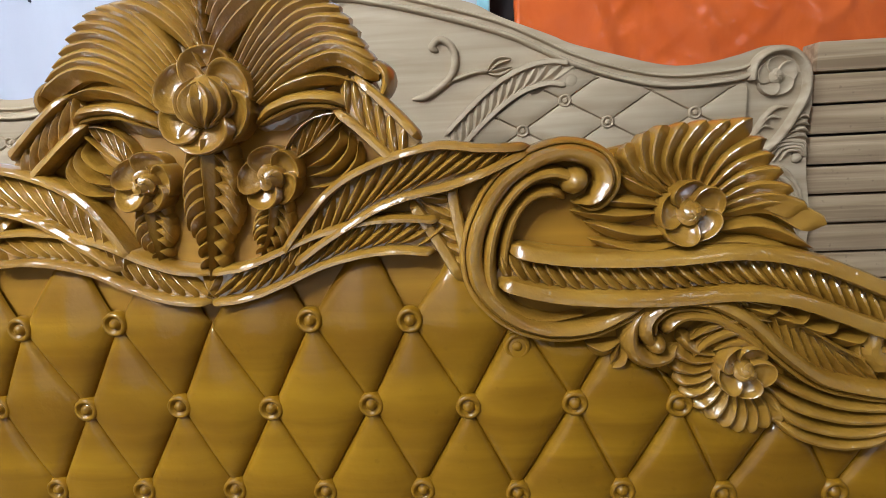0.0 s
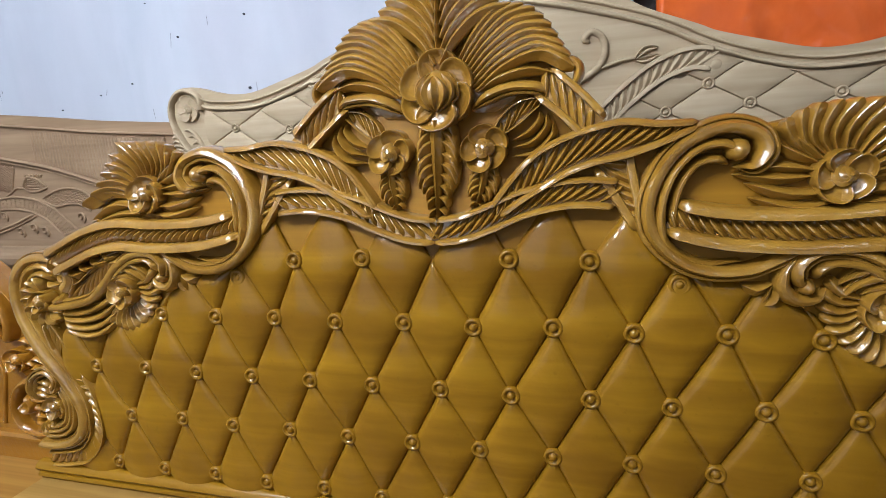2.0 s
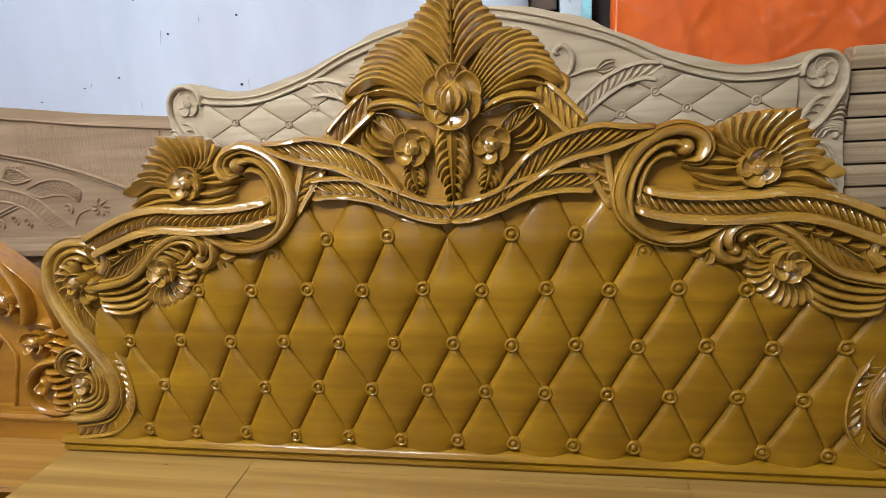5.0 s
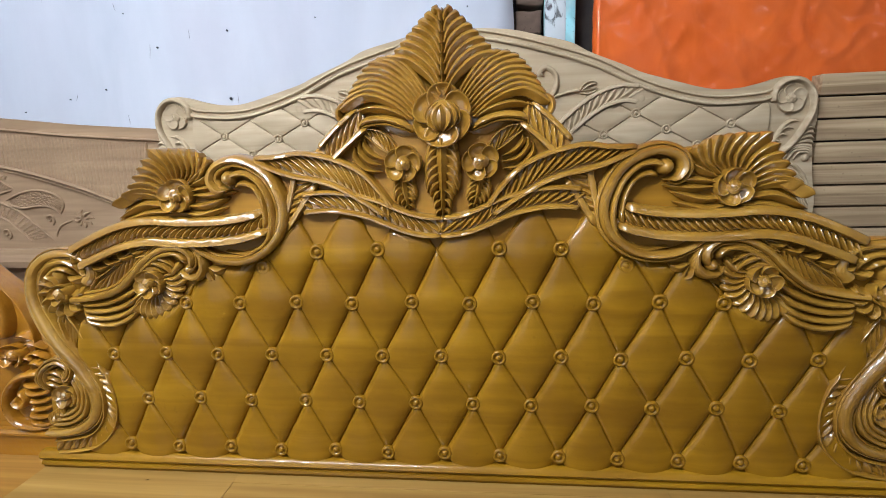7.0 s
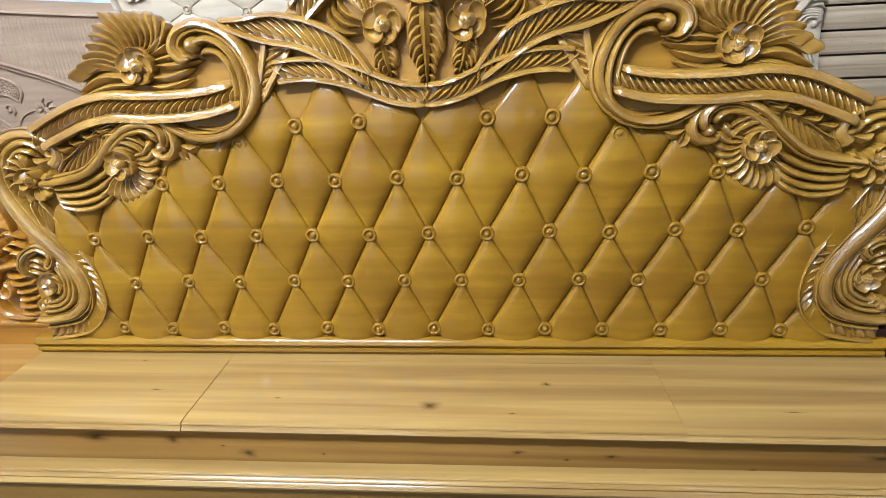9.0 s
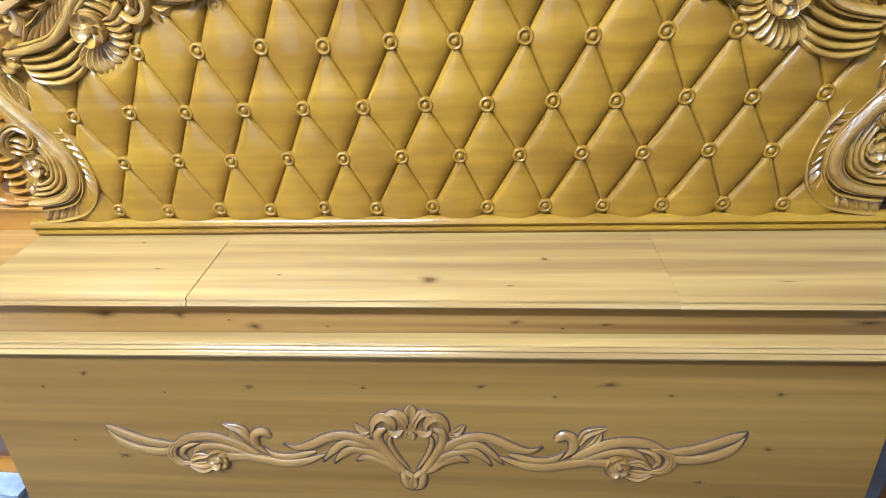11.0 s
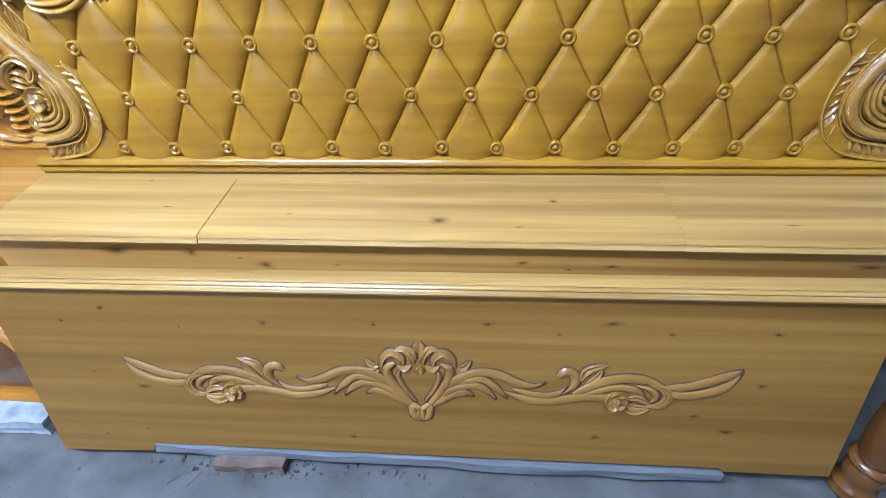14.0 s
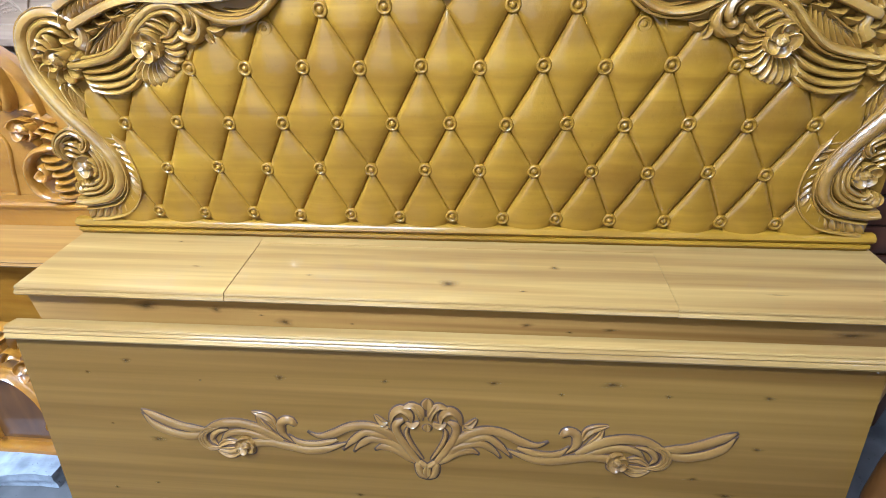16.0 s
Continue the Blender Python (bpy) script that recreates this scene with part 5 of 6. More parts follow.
# dark cabinet beyond the headboard's end
cab = thing("dark_cabinet", (1.25, 0.16, 0), "dark brown stained cabinet with horizontal boards", "cabinet")
boxed("body", -0.24, 0.4, 0.0, 0.22, 0.0, 0.80, DARKWOOD, cab)
for k in range(9):
    boxed("front_board", -0.245, 0.4, -0.018, 0.0, 0.02 + 0.085 * k, 0.096 + 0.085 * k, DARKWOOD, cab, 0.004)
arm = thing("side_stool", (1.07, -0.02, 0), "dark glossy wooden stool with a curved top rail", "stool")
part("top_rail", sweep(bmesh.new(), [(-0.035, 0.53), (-0.01, 0.525), (0.04, 0.50), (0.12, 0.50)], 0.020, 0.030, ROUND, 24, 0.0, soft_ends(0.2)), DARKWOOD, arm)
boxed("leg", 0.06, 0.10, -0.02, 0.02, -0.004, 0.505, DARKWOOD, arm, 0.006)


# ---------------------------------------------------------------- pale headboard behind
def ridge_line(parent, pts, w, h, mat, name="border_ridge", base=0.0, n=60, ends=0.02):
    return part(name, sweep(bmesh.new(), pts, w, 1.35 * h, ROUND, n, base, soft_ends(ends)), mat, parent)


pale = thing("pale_headboard", (0.035, 0.485, 0), "unvarnished pale wooden headboard with carved tufting and corner rosettes", "headboard", "unvarnished headboards")
pale.rotation_euler[1] = 0.009
PH = [(0.0, 1.565), (0.12, 1.556), (0.204, 1.537), (0.282, 1.517), (0.335, 1.490), (0.43, 1.452), (0.471, 1.434), (0.55, 1.411), (0.648, 1.386), (0.718, 1.386), (0.785, 1.399), (0.829, 1.411), (0.872, 1.408), (0.902, 1.388), (0.916, 1.350), (0.921, 1.300), (0.914, 1.26), (0.925, 1.16), (0.940, 1.08), (0.93, 0.9), (0.93, 0.0)]
smoothPH = between(PH[:16], None, 70) + PH[16:]
part("board", outline(bmesh.new(), smoothPH + mirror(smoothPH)[::-1][:-1], 0.0, 0.04), RAW, pale, smooth=False)
TOPB = [(0.0, 1.540), (0.06, 1.535), (0.18, 1.508), (0.344, 1.458), (0.493, 1.390), (0.640, 1.350), (0.768, 1.352), (0.812, 1.364)]


def pale_inside(x, z):
    ax = abs(x)
    return z > 1.0 and ax < 0.8001 and z < np.interp(ax, *zip(*TOPB)) - 0.0119 and ax > np.interp(z, (1.0, 1.27, 1.32, 1.36, 1.4), (0.16, 0.285, 0.345, 0.44, 0.5))


def pale_point(r, c):
    return np.array([0.379 + 0.082 * c, 1.329 - 0.0490 * r + 0.065 * (0.082 * (c - 1))])


pale_buttons = []


def pale_button(x, z):
    ob = new("button", pale_buttons[0].data) if pale_buttons else part("button", button_mesh(), RAW, pale)
    pale_buttons.append(ob)
    ob.parent = pale
    ob.location, ob.scale = (x, -0.0015, z), (0.82, 0.82, 0.82)


for S in (1, -1):
    def sd(pts, S=S):
        return [(S * x - 0.003, z) for x, z in pts]
    ridge_line(pale, [(S * x - 0.003 * x, z) for x, z in TOPB], 0.006, 0.007, RAW, n=80)
    ridge_line(pale, [(S * x - 0.003 * x, z + 0.018) for x, z in TOPB], 0.004, 0.005, RAW, n=80)
    for r in range(-1, 6):
        for c in range(-4, 6):
            if (c + r) % 2:
                continue
            bm = bmesh.new()
            grid = []
            L0, R0, T0, B0 = pale_point(r, c - 1), pale_point(r, c + 1), pale_point(r - 1, c), pale_point(r + 1, c)
            n = 10
            for i in range(n + 1):
                row = []
                for j in range(n + 1):
                    u, v = 0.5 - 0.5 * math.cos(math.pi * i / n), 0.5 - 0.5 * math.cos(math.pi * j / n)
                    p = (1 - u) * (1 - v) * B0 + u * (1 - v) * R0 + u * v * T0 + (1 - u) * v * L0
                    p[0] = min(p[0], 0.80)
                    p[1] = min(p[1], float(np.interp(p[0], *zip(*TOPB))) - 0.012)
                    row.append(bm.verts.new((S * p[0] - 0.003, -(0.0006 + 0.010 * (16 * u * (1 - u) * v * (1 - v)) ** 0.28), p[1])))
                grid.append(row)
            hit = 0
            for i in range(n):
                for j in range(n):
                    q = (grid[i][j], grid[i + 1][j], grid[i + 1][j + 1], grid[i][j + 1])
                    m = sum((v.co for v in q), Vector()) / 4
                    if pale_inside(m.x + 0.003, m.z) and abs((q[2].co - q[0].co).cross(q[3].co - q[1].co).y) > 1e-8:
                        bm.faces.new(q)
                        hit += 1
            for v in [v for v in bm.verts if not v.link_faces]:
                bm.verts.remove(v)
            if hit:
                part("tufted_diamond", bm, RAW, pale)
            else:
                bm.free()
            x, z = pale_point(r, c - 1)
            if pale_inside(x, z) and pale_inside(x, z + 0.012):
                pale_button(S * x - 0.003, z)
    rope(pale, sd([(0.235, 1.255), (0.30, 1.318), (0.36, 1.362), (0.420, 1.382), (0.468, 1.378)]), 0.020, 0.012, RAW, 0.001, 0.016, "leaf_arc", flip=S)
    part("ball", dome(bmesh.new(), (S * 0.472 - 0.003, 1.368), 0.019, 0.012, 0.0, 6, 16), RAW, pale)
    part("curl", sweep(bmesh.new(), sd([(0.218, 1.432), (0.206, 1.442), (0.222, 1.455), (0.244, 1.440), (0.250, 1.410), (0.236, 1.380), (0.195, 1.352), (0.16, 1.345)]), 0.008, 0.010, ROUND, 40, 0.0, soft_ends(0.1)), RAW, pale)
    part("stalk", sweep(bmesh.new(), sd([(0.238, 1.376), (0.285, 1.390), (0.315, 1.392)]), 0.005, 0.008, ROUND, 20, 0.0, soft_ends(0.1)), RAW, pale)
    for a, b, m in (((0.312, 1.390), (0.358, 1.412), (0.332, 1.408)), ((0.312, 1.388), (0.360, 1.396), (0.335, 1.388))):
        part("tulip_petal", sweep(bmesh.new(), sd([a, m, b]), 0.008, 0.010, LEAF, 14, 0.0, spindle), RAW, pale)
    ridge_line(pale, sd([(0.808, 1.345), (0.812, 1.382), (0.842, 1.402), (0.878, 1.398), (0.904, 1.368), (0.908, 1.325), (0.892, 1.285), (0.868, 1.245), (0.840, 1.215)]), 0.0085, 0.011, RAW, "rosette_scroll", n=60)
    flower(pale, (S * 0.851 - 0.003, 1.355), 0.036, 5, 0.012, 0.001, RAW, "rosette", bud=0.4)

    def rib(pts, w=0.0062, h=0.008):
        part("corner_leaf", sweep(bmesh.new(), sd(pts), w, h, ROUND, 18, 0.0, spindle), RAW, pale)

    for k in range(5):
        rib([(0.880 - 0.012 * k, 1.298 - 0.019 * k), (0.852 - 0.010 * k, 1.296 - 0.016 * k), (0.826 - 0.006 * k, 1.262 - 0.014 * k), (0.818 - 0.004 * k, 1.226 - 0.012 * k)])
        rib([(0.888 - 0.003 * k, 1.270 - 0.010 * k), (0.906, 1.282 - 0.012 * k), (0.922, 1.276 - 0.013 * k)], 0.0052)
    for k in range(4):
        q = 1 - 0.20 * k
        rib([(0.900 - 0.066 * q, 1.198), (0.900 - 0.040 * q, 1.205 + 0.026 * q), (0.904 + 0.004 * q, 1.205 + 0.028 * q), (0.908 + 0.014 * q, 1.204)], 0.0050)
    part("corner_eye", dome(bmesh.new(), (S * 0.904 - 0.003, 1.202), 0.010, 0.009, 0.0), RAW, pale)
    for k in range(6):
        rib([(0.852 + 0.004 * k, 1.186 - 0.014 * k), (0.880 + 0.003 * k, 1.182 - 0.018 * k), (0.908, 1.150 - 0.018 * k), (0.926, 1.112 - 0.018 * k)])

# brown raw headboard with flutes, further left
fl = thing("fluted_headboard", (-1.75, 0.53, 0), "unvarnished brown wooden headboard with fluting and a carved flower arch", "headboard", "unvarnished headboards")
FT = [(-0.85, 1.33), (-0.40, 1.375), (-0.10, 1.405), (0.10, 1.405), (0.34, 1.382), (0.53, 1.360), (0.68, 1.347), (0.83, 1.335), (0.93, 1.328)]
ft = between(FT, None, 40)
part("board", outline(bmesh.new(), ft + [(0.93, 0.0), (-0.845, 0.0)], 0.0, 0.04), RAWDARK, fl, smooth=False)
ridge_line(fl, [(x, z - 0.035) for x, z in FT[1:]], 0.0045, 0.006, RAWDARK)
ARCH = [(-0.60, 1.13), (-0.25, 1.258), (0.0, 1.278), (0.30, 1.232), (0.50, 1.178), (0.67, 1.115), (0.82, 1.035)]
ridge_line(fl, ARCH, 0.005, 0.009, RAWDARK)
ridge_line(fl, [(x, z - 0.012) for x, z in ARCH], 0.003, 0.006, RAWDARK)
for k in range(44):
    x = 0.29 + 0.0118 * k
    if x > 0.80:
        break
    z1, z0 = np.interp(x, *zip(*FT)) - 0.048, np.interp(x, *zip(*ARCH)) + 0.010
    part("flute", sweep(bmesh.new(), [(x, z0), (x, 0.5 * (z0 + z1)), (x, z1)], 0.0052, 0.0016, ROUND, 4, 0.0), RAWDARK, fl)
ridge_line(fl, [(0.802, 1.06), (0.802, 1.17), (0.802, 1.295)], 0.004, 0.006, RAWDARK)
rail = [(0.0, 0.965), (-0.012, 0.962), (-0.016, 0.945), (-0.024, 0.935), (-0.030, 0.925), (-0.030, 0.905), (0.0, 0.900)]
part("base_rail", prism(bmesh.new(), rail, -0.86, 0.86), RAWDARK, fl, smooth=False)


def knurled(outer, inner, name="knurled_leaf"):
    """A low leaf between two rims, its face cut into a net of small pyramids."""
    ob = part(name, sweep(bmesh.new(), outer, 0.0042, 0.0052, ROUND, 44, 0.0, soft_ends(0.1)), RAWDARK, fl)
    part("rim", sweep(bmesh.new(), inner, 0.0042, 0.0050, ROUND, 44, 0.0, soft_ends(0.1)), RAWDARK, ob)
    a, b = curve(outer, 60)[0], curve(inner, 60)[0]
    bm = bmesh.new()
    wide = float(np.max(np.linalg.norm(a[:, :2] - b[:, :2], axis=1)))
    rows = max(2, int(wide / 0.0105))
    for i in range(2, 58, 2):
        for r in range(rows):
            t = (r + (0.75 if (i // 2) % 2 else 0.35)) / (rows + 0.1)
            if t > 0.95:
                continue
            p = a[i, :2] * (1 - t) + b[i, :2] * t
            d = a[min(59, i + 1), :2] - a[i - 1, :2]
            w = 0.40 * float(np.linalg.norm(a[i, :2] - b[i, :2])) / rows
            if w < 0.0016:
                continue
            d = d / (np.linalg.norm(d) + 1e-9)
            e = np.array([-d[1], d[0]])
            w = min(w, 0.0060)
            base = [bm.verts.new((*(p + q), 0.0)) for q in (1.3 * w * d, w * e, -1.3 * w * d, -w * e)]
            for v in base:
                v.co = (v.co.x, 0.0005, v.co.y)
            top = bm.verts.new((p[0], -0.0046, p[1]))
            for j in range(4):
                bm.faces.new((base[j], base[(j + 1) % 4], top))
    part("net", bm, RAWDARK, ob, smooth=False)


def incised(pts, w=0.0035, h=0.0045, name="stalk", n=26):
    return part(name, sweep(bmesh.new(), pts, w, h, ROUND, n, 0.0, soft_ends(0.12)), RAWDARK, fl)


knurled([(-0.046, 1.047), (0.027, 1.101), (0.116, 1.130), (0.217, 1.127), (0.307, 1.097), (0.376, 1.041), (0.430, 0.986)], [(-0.009, 1.030), (0.047, 1.078), (0.116, 1.092), (0.203, 1.085), (0.271, 1.059), (0.319, 1.015), (0.348, 0.984)])
knurled([(0.277, 1.123), (0.346, 1.149), (0.407, 1.155), (0.462, 1.139), (0.484, 1.111), (0.468, 1.075)], [(0.277, 1.117), (0.331, 1.098), (0.385, 1.104), (0.425, 1.102), (0.449, 1.093), (0.466, 1.077)])
knurled([(0.128, 1.240), (0.118, 1.200), (0.105, 1.155)], [(0.187, 1.232), (0.172, 1.190), (0.152, 1.142)], "knurled_block")
knurled([(0.207, 1.164), (0.232, 1.195), (0.270, 1.190), (0.316, 1.162)], [(0.207, 1.160), (0.240, 1.148), (0.276, 1.150), (0.314, 1.160)], "small_leaf")
for k in range(6):
    incised([(0.222 + 0.014 * k, 1.190 + 0.002 * (k % 2)), (0.226 + 0.014 * k, 1.198), (0.232 + 0.014 * k, 1.205)], 0.0030, 0.004, "bristle", 8)
incised([(0.120, 1.134), (0.150, 1.146), (0.180, 1.162), (0.212, 1.160)])
incised([(-0.01, 1.004), (0.060, 1.022), (0.139, 1.043), (0.238, 1.078)], 0.0042)
incised([(0.010, 1.000), (0.075, 1.014), (0.150, 1.036), (0.246, 1.070)], 0.0036)
incised([(-0.004, 1.036), (0.053, 1.056), (0.091, 1.092)], 0.0042)
for x, z in ((0.095, 1.068), (0.155, 1.012), (0.215, 1.025), (0.262, 1.014), (0.428, 1.059), (0.100, 1.190), (0.025, 1.195), (-0.060, 1.180), (-0.120, 1.200)):
    incised([(x + 0.004, z - 0.020), (x + 0.014, z - 0.006), (x + 0.008, z + 0.012), (x - 0.008, z + 0.012), (x - 0.011, z), (x - 0.001, z - 0.005), (x + 0.003, z + 0.003)], 0.0032, 0.005, "curl", 30)
# bunch of curling leaves in the middle of the arch
for pts in ([(0.020, 1.240), (0.034, 1.215), (0.024, 1.185), (0.040, 1.160)], [(0.062, 1.205), (0.080, 1.228), (0.104, 1.222), (0.098, 1.200)], [(0.060, 1.210), (0.054, 1.180), (0.030, 1.160)], [(-0.004, 1.235), (-0.020, 1.205), (-0.006, 1.175)], [(-0.050, 1.240), (-0.036, 1.215), (-0.056, 1.190)], [(-0.090, 1.225), (-0.075, 1.200), (-0.100, 1.175)], [(0.050, 1.155), (0.064, 1.135), (0.046, 1.118)], [(0.010, 1.150), (-0.012, 1.130), (-0.030, 1.112)], [(-0.140, 1.210), (-0.128, 1.180), (-0.150, 1.160)]):
    part("curled_leaf", sweep(bmesh.new(), pts, 0.0090, 0.0070, LEAF, 22, 0.0, spindle), RAWDARK, fl)
incised([(0.438, 1.000), (0.452, 1.028), (0.475, 1.045), (0.508, 1.055)], 0.0036)
for a in range(0, 360, 45):
    q = radians(a)
    part("frond", sweep(bmesh.new(), [(0.545 + 0.008 * math.cos(q), 1.058 + 0.008 * math.sin(q)), (0.545 + 0.024 * math.cos(q + 0.3), 1.058 + 0.020 * math.sin(q + 0.3)), (0.548 + 0.038 * math.cos(q), 1.060 + 0.030 * math.sin(q))], 0.0046, 0.0055, ROUND, 12, 0.0, spindle), RAWDARK, fl)

# slatted board on the other side
sl = thing("slatted_board", (1.0, 0.50, 0), "stack of unvarnished brown boards with dark gaps standing upright", "board stack")
for k in range(24):
    z1 = 1.407 - 0.0585 * k
    dx = 0.006 * math.sin(3.1 * k)
    boxed("board", -0.022 + dx, 0.9, 0.002 * math.sin(2 * k), 0.05, max(0.0, z1 - 0.0535), z1, SLATWOOD, sl, 0.003)
# added dark sheet; its colour supplies the shade in the gaps
boxed("backing", 0.0, 0.9, 0.05, 0.07, 0.0, 1.39, DARKROUGH, sl, 0.002)

# ---------------------------------------------------------------- neighbouring bed
nb = thing("arched_headboard", (-1.38, 0.085, 0), "honey varnished headboard with carved leaf arch, roses and sunk leaf niche", "headboard")
NB = [(0.0, 1.23), (0.05, 1.17), (0.12, 1.11), (0.213, 1.062), (0.29, 1.008), (0.34, 0.965), (0.384, 0.923), (0.42, 0.865), (0.45, 0.80), (0.465, 0.70), (0.47, 0.605)]
full = NB + [(0.47, 0.515)]
part("board", outline(bmesh.new(), full + mirror(full)[::-1][:-1], 0.016, 0.04), HONEY, nb, smooth=False)
NICHE = [(0.213, 0.605), (0.236, 0.68), (0.255, 0.737), (0.250, 0.768), (0.219, 0.812), (0.148, 0.836), (0.060, 0.826), (-0.020, 0.790), (-0.088, 0.725), (-0.122, 0.660), (-0.141, 0.605)]
part("front_board", outline(bmesh.new(), NB + between(NICHE, None, 40) + mirror(NB)[::-1][:-1], 0.0, 0.0155), HONEY, nb, smooth=False)
part("niche_rim", sweep(bmesh.new(), NICHE[::-1], 0.0055, 0.006, ROUND, 70, 0.0), HONEY, nb)
part("lower_rail", box(bmesh.new(), -0.47, 0.47, 0.0, 0.0155, 0.515, 0.6045, 0.002), HONEY, nb, smooth=False)


def nleaf(pts, w, h, name="arch_leaf", base=0.0, s=1, profile=BLADE, taper=spindle, n=20):
    return part(name, sweep(bmesh.new(), pts, w, h, hand(profile, s), n, base, taper, cant=0.0), HONEY, nb)


# sprig let into the niche
for pts, w, s in (([(0.108, 0.684), (0.135, 0.724), (0.204, 0.780)], 0.017, 1), ([(0.122, 0.683), (0.060, 0.690), (-0.053, 0.668)], 0.017, -1), ([(0.096, 0.694), (0.074, 0.720), (0.058, 0.750)], 0.013, -1), ([(0.108, 0.690), (0.117, 0.664), (0.132, 0.640)], 0.009, 1)):
    lf = nleaf(pts, w, 0.012, "sprig_leaf", -0.0158, s, LEAF)
    c0, s0 = curve(pts, 12)
    for i in range(2, 10):
        a = c0[i, :2]
        b = a + 0.55 * w * s0[i] * s + 0.012 * np.array([s0[i][1], -s0[i][0]])
        part("vein", sweep(bmesh.new(), [tuple(a), tuple(0.5 * (a + b)), tuple(b)], 0.0016, 0.004, ROUND, 4, -0.0070, spindle), HONEY, lf)
for S in (1, -1):
    def nd(pts, S=S):
        return [(S * x, z) for x, z in pts]
    # leaf arch: outer ridge, inner ridge, and long leaves laid over one another
    nleaf(nd([(-0.02, 0.925), (0.04, 0.968), (0.129, 0.999), (0.227, 1.010), (0.290, 0.994), (0.326, 0.946), (0.338, 0.890), (0.326, 0.848), (0.302, 0.836)]), 0.0120, 0.030, "arch_ridge", 0.0, S, BAND, soft_ends(0.12), 60)
    nleaf(nd([(0.00, 0.915), (0.06, 0.950), (0.130, 0.972), (0.205, 0.978), (0.262, 0.962), (0.296, 0.920), (0.310, 0.875)]), 0.0095, 0.026, "arch_ridge", 0.0, S, ROUND, soft_ends(0.2), 50)
    nleaf(nd([(0.200, 1.046), (0.277, 1.012), (0.335, 0.968), (0.376, 0.915), (0.396, 0.850), (0.390, 0.776)]), 0.0120, 0.024, "long_leaf", 0.0, S, SAW, spindle, 44)
    for k in range(7):
        t = k / 6
        x, z = 0.045 + 0.235 * t, 0.945 + 0.030 * math.sin(math.pi * t) - 0.055 * t * t
        nleaf(nd([(x - 0.045, z + 0.004 - 0.016 * t), (x - 0.008, z + 0.008), (x + 0.022 + 0.006 * t, z - 0.014 - 0.028 * t)]), 0.0100, 0.026, "arch_leaf", 0.0, S)
    # roses with their curling leaves
    for x, z, r in ((0.153, 0.905, 0.030), (0.277, 0.898, 0.038), (0.034, 0.866, 0.034), (0.336, 0.792, 0.030)):
        flower(nb, (S * x, z), r, 5, 0.034, 0.002, HONEY, "rose", bud=0.56, turn=70)
        for q, dz in ((-1.25, 0.10), (-1.05, -0.75), (1.15, -0.55), (0.35, -1.25)):
            nleaf(nd([(x + 0.5 * q * r, z + 0.5 * dz * r), (x + 1.0 * q * r, z + 0.9 * dz * r + 0.006), (x + 1.5 * q * r, z + 1.3 * dz * r)]), 0.30 * r, 0.022, "rose_leaf", 0.0, S)
    for pts in ([(0.345, 0.835), (0.372, 0.842), (0.396, 0.828)], [(0.365, 0.815), (0.390, 0.822), (0.418, 0.806)], [(0.372, 0.790), (0.398, 0.796), (0.425, 0.778)], [(0.366, 0.765), (0.392, 0.772), (0.420, 0.752)]):
        nleaf(nd(pts), 0.0095, 0.024, "arch_leaf", 0.0, S)
    # shell scroll at the foot: rim, inner curl and stacked ribs
    rim = nleaf(nd([(0.420, 0.742), (0.372, 0.742), (0.326, 0.726), (0.294, 0.690), (0.286, 0.642), (0.306, 0.608), (0.350, 0.598), (0.410, 0.600)]), 0.0115, 0.026, "shell_rim", 0.0, S, ROUND, soft_ends(0.12), 50)
    part("shell_curl", sweep(bmesh.new(), nd([(0.318, 0.694), (0.340, 0.690), (0.346, 0.672), (0.330, 0.656), (0.312, 0.664), (0.314, 0.680)]), 0.0085, 0.027, ROUND, 34, 0.0, soft_ends(0.15)), HONEY, rim)
    for k in range(6):
        z = 0.722 - 0.0205 * k
        part("shell_rib", sweep(bmesh.new(), nd([(0.336 + (0.016 if 1 < k < 4 else 0.0), z - 0.004), (0.366, z - 0.012), (0.396, z - 0.008), (0.424, z + 0.006)]), 0.0078, 0.023, ROUND, 20, 0.0, soft_ends(0.2)), HONEY, rim)
# crest flower with broad leaves
flower(nb, (0.05, 1.065), 0.042, 5, 0.04, 0.004, HONEY, "crest_rose", bud=0.5)
for a in range(0, 360, 36):
    q = radians(a)
    nleaf([(0.05 + 0.03 * math.cos(q), 1.065 + 0.03 * math.sin(q)), (0.05 + 0.06 * math.cos(q + 0.15), 1.065 + 0.06 * math.sin(q + 0.15)), (0.05 + 0.088 * math.cos(q), 1.065 + 0.088 * math.sin(q))], 0.016, 0.024, "crest_leaf", 0.0, 1, BLADE, bladeshape)
part("base_bead", prism(bmesh.new(), [(0, 0.588), (-0.014, 0.588), (-0.022, 0.582), (-0.022, 0.576), (-0.014, 0.572), (-0.012, 0.515), (0, 0.515)], -0.48, 0.46), HONEY, nb, smooth=False)
nnose = [(0.03, 0.515), (-0.178, 0.515), (-0.185, 0.511), (-0.182, 0.507), (-0.189, 0.502), (-0.185, 0.496), (0.03, 0.495)]
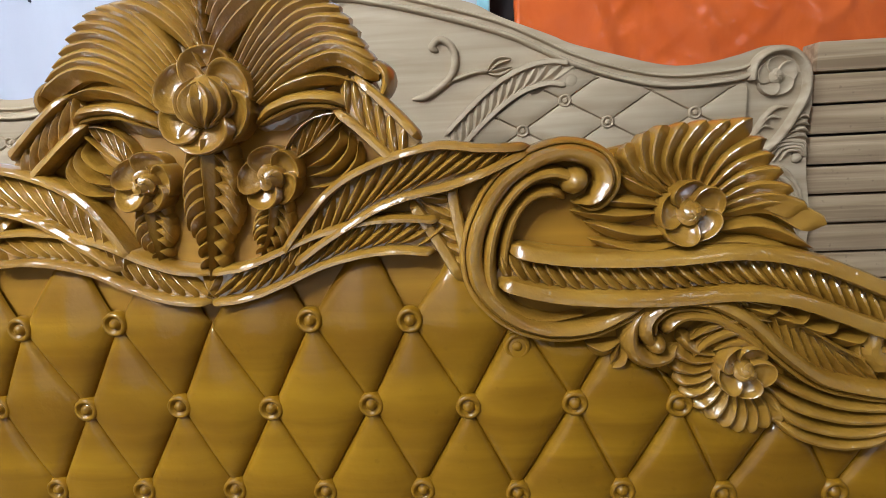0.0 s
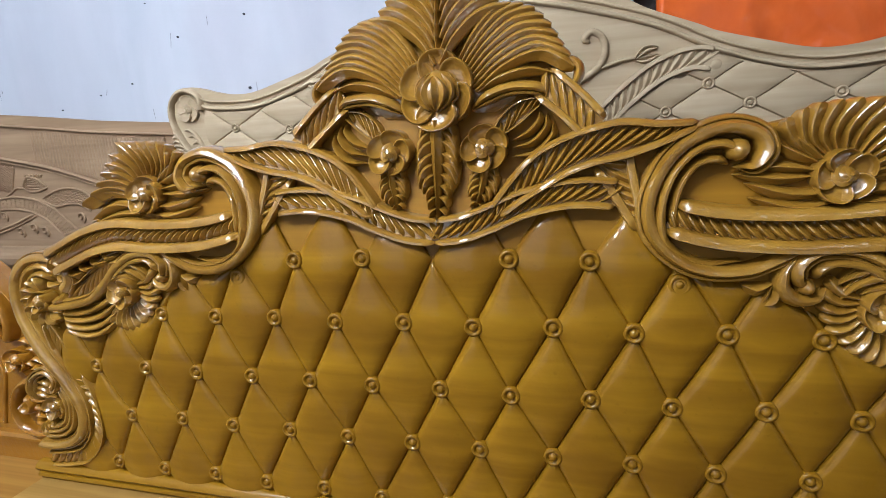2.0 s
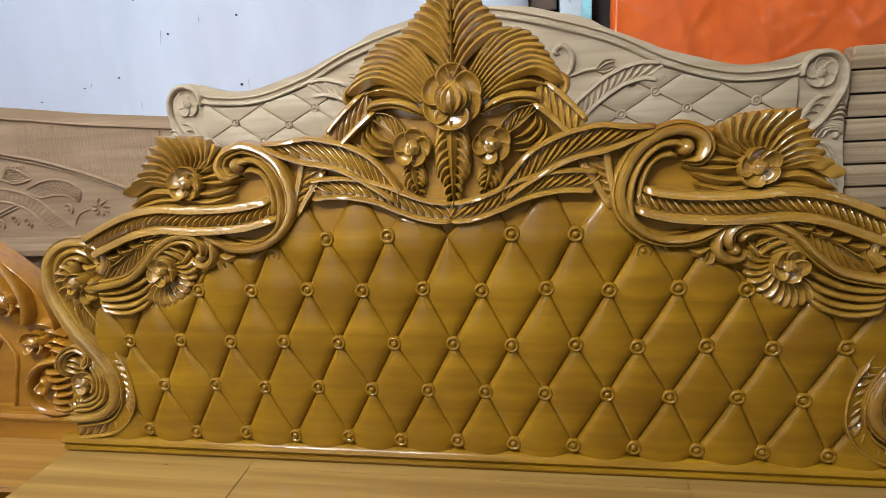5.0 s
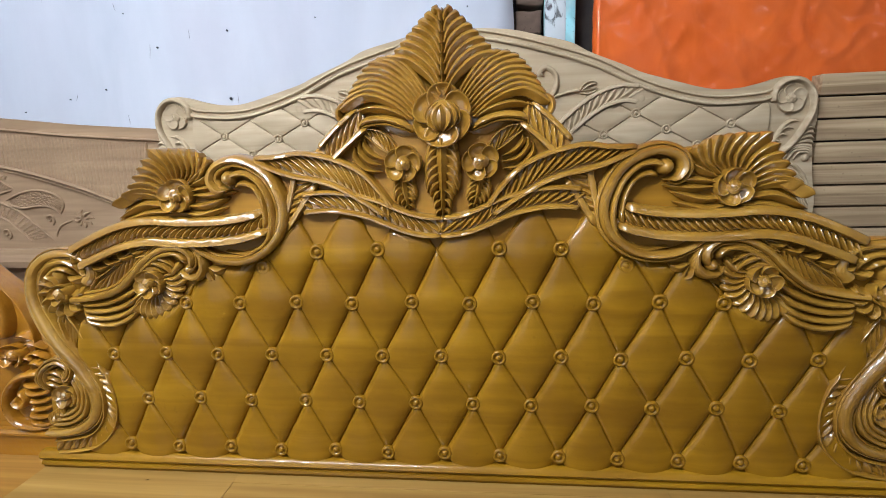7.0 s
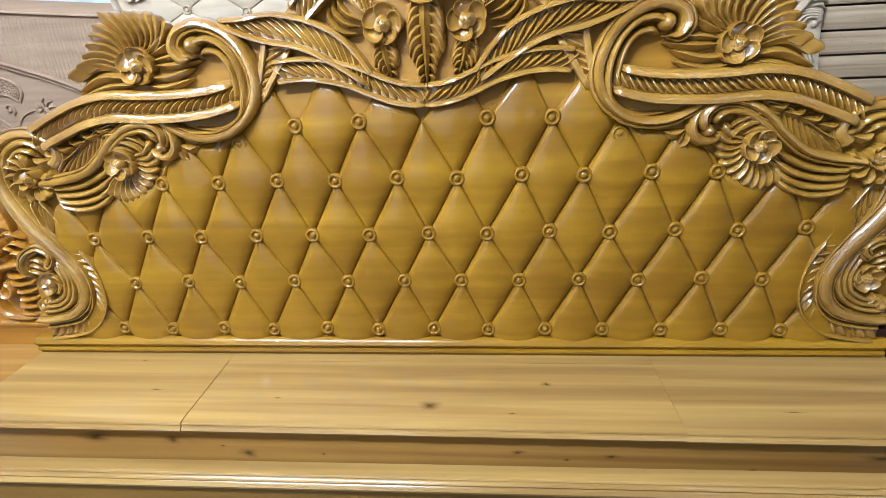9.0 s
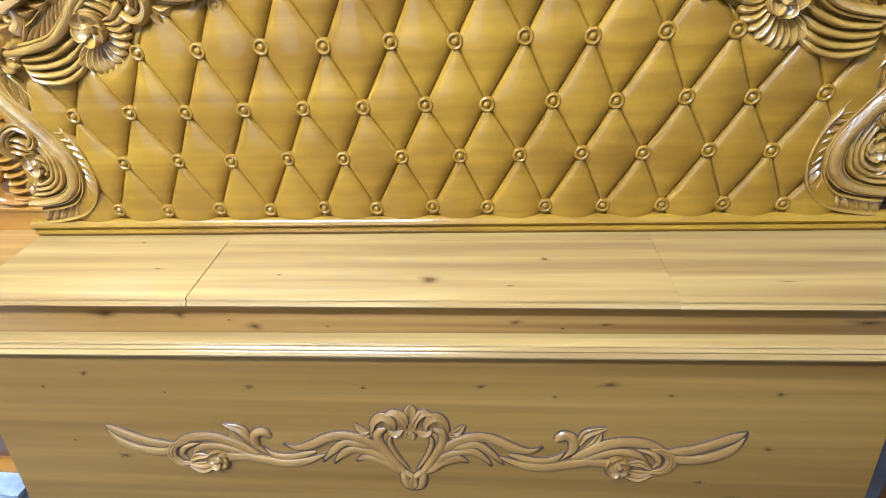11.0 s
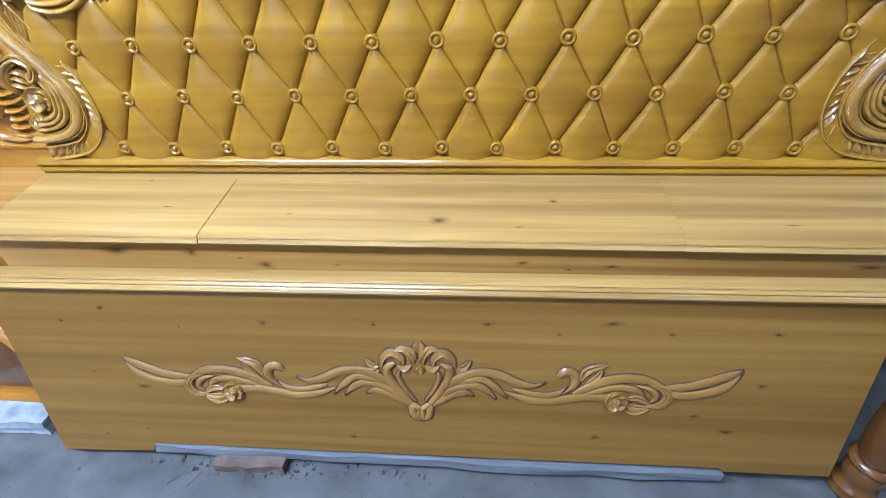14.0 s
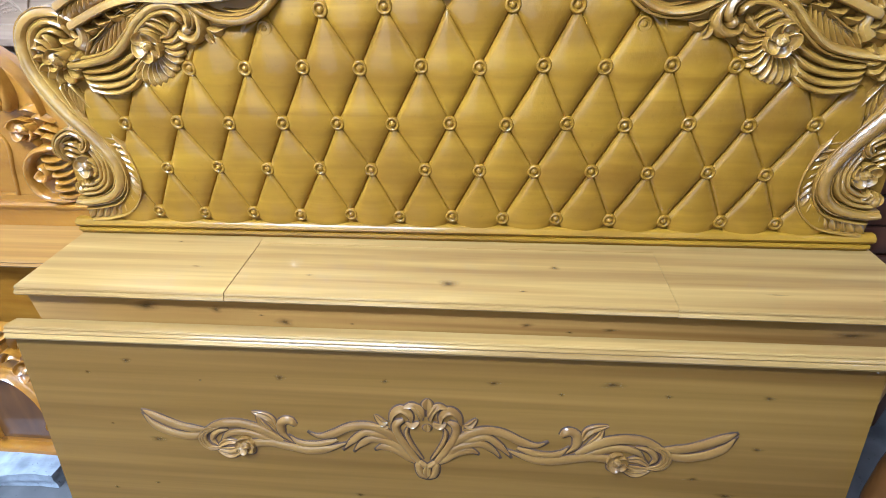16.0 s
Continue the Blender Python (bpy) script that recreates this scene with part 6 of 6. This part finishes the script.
part("shelf_board", prism(bmesh.new(), nnose, -0.55, 0.43), BOXWOOD, nb, smooth=True, sharp=40)
boxed("box_front", -0.54, 0.42, -0.135, -0.115, 0.0, 0.495, HONEY, nb)
boxed("box_side", 0.40, 0.42, -0.115, 0.03, 0.0, 0.495, HONEY, nb)

nf = leaning("carved_footboard", -1.42, -0.225, 0.452, 8.0, "honey varnished footboard with carved arches and roses, standing on a plank", "footboard")
part("panel", outline(bmesh.new(), [(-0.5, 0.43), (-0.2, 0.45), (0.2, 0.44), (0.40, 0.425), (0.455, 0.40), (0.47, 0.36), (0.47, 0.06), (-0.5, 0.06)], 0.0, 0.02), HONEY, nf, smooth=False)
boxed("bottom_rail", -0.52, 0.48, -0.03, 0.02, 0.0, 0.06, HONEY, nf, 0.006)
for k in range(2):
    x0 = 0.33 - 0.27 * k
    part("arch_recess", sweep(bmesh.new(), [(x0 - 0.10, 0.075), (x0 - 0.10, 0.20), (x0 - 0.04, 0.285), (x0 + 0.03, 0.285), (x0 + 0.085, 0.20), (x0 + 0.085, 0.075)], 0.015, 0.018, SCOOP, 40, 0.0), HONEY, nf)
    # dark board, set proud, stands in for the shade inside the arch
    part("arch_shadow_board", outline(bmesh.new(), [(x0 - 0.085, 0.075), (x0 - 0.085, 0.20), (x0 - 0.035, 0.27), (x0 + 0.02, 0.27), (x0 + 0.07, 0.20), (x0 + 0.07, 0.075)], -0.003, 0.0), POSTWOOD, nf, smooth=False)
for k in range(7):
    x0 = 0.44 - 0.055 * k
    part("crest_leaf", sweep(bmesh.new(), [(x0 - 0.03, 0.375), (x0 - 0.01, 0.41), (x0 + 0.03, 0.425)], 0.020, 0.030, LEAF, 16, 0.0, spindle), HONEY, nf)
    part("crest_leaf", sweep(bmesh.new(), [(x0 - 0.03, 0.33), (x0 + 0.0, 0.36), (x0 + 0.03, 0.34)], 0.014, 0.026, LEAF, 16, 0.0, spindle), HONEY, nf)
for x0 in (0.42, 0.19, 0.44):
    flower(nf, (x0, 0.315 if x0 != 0.44 else 0.14), 0.03, 5, 0.03, 0.004, HONEY, "rose")
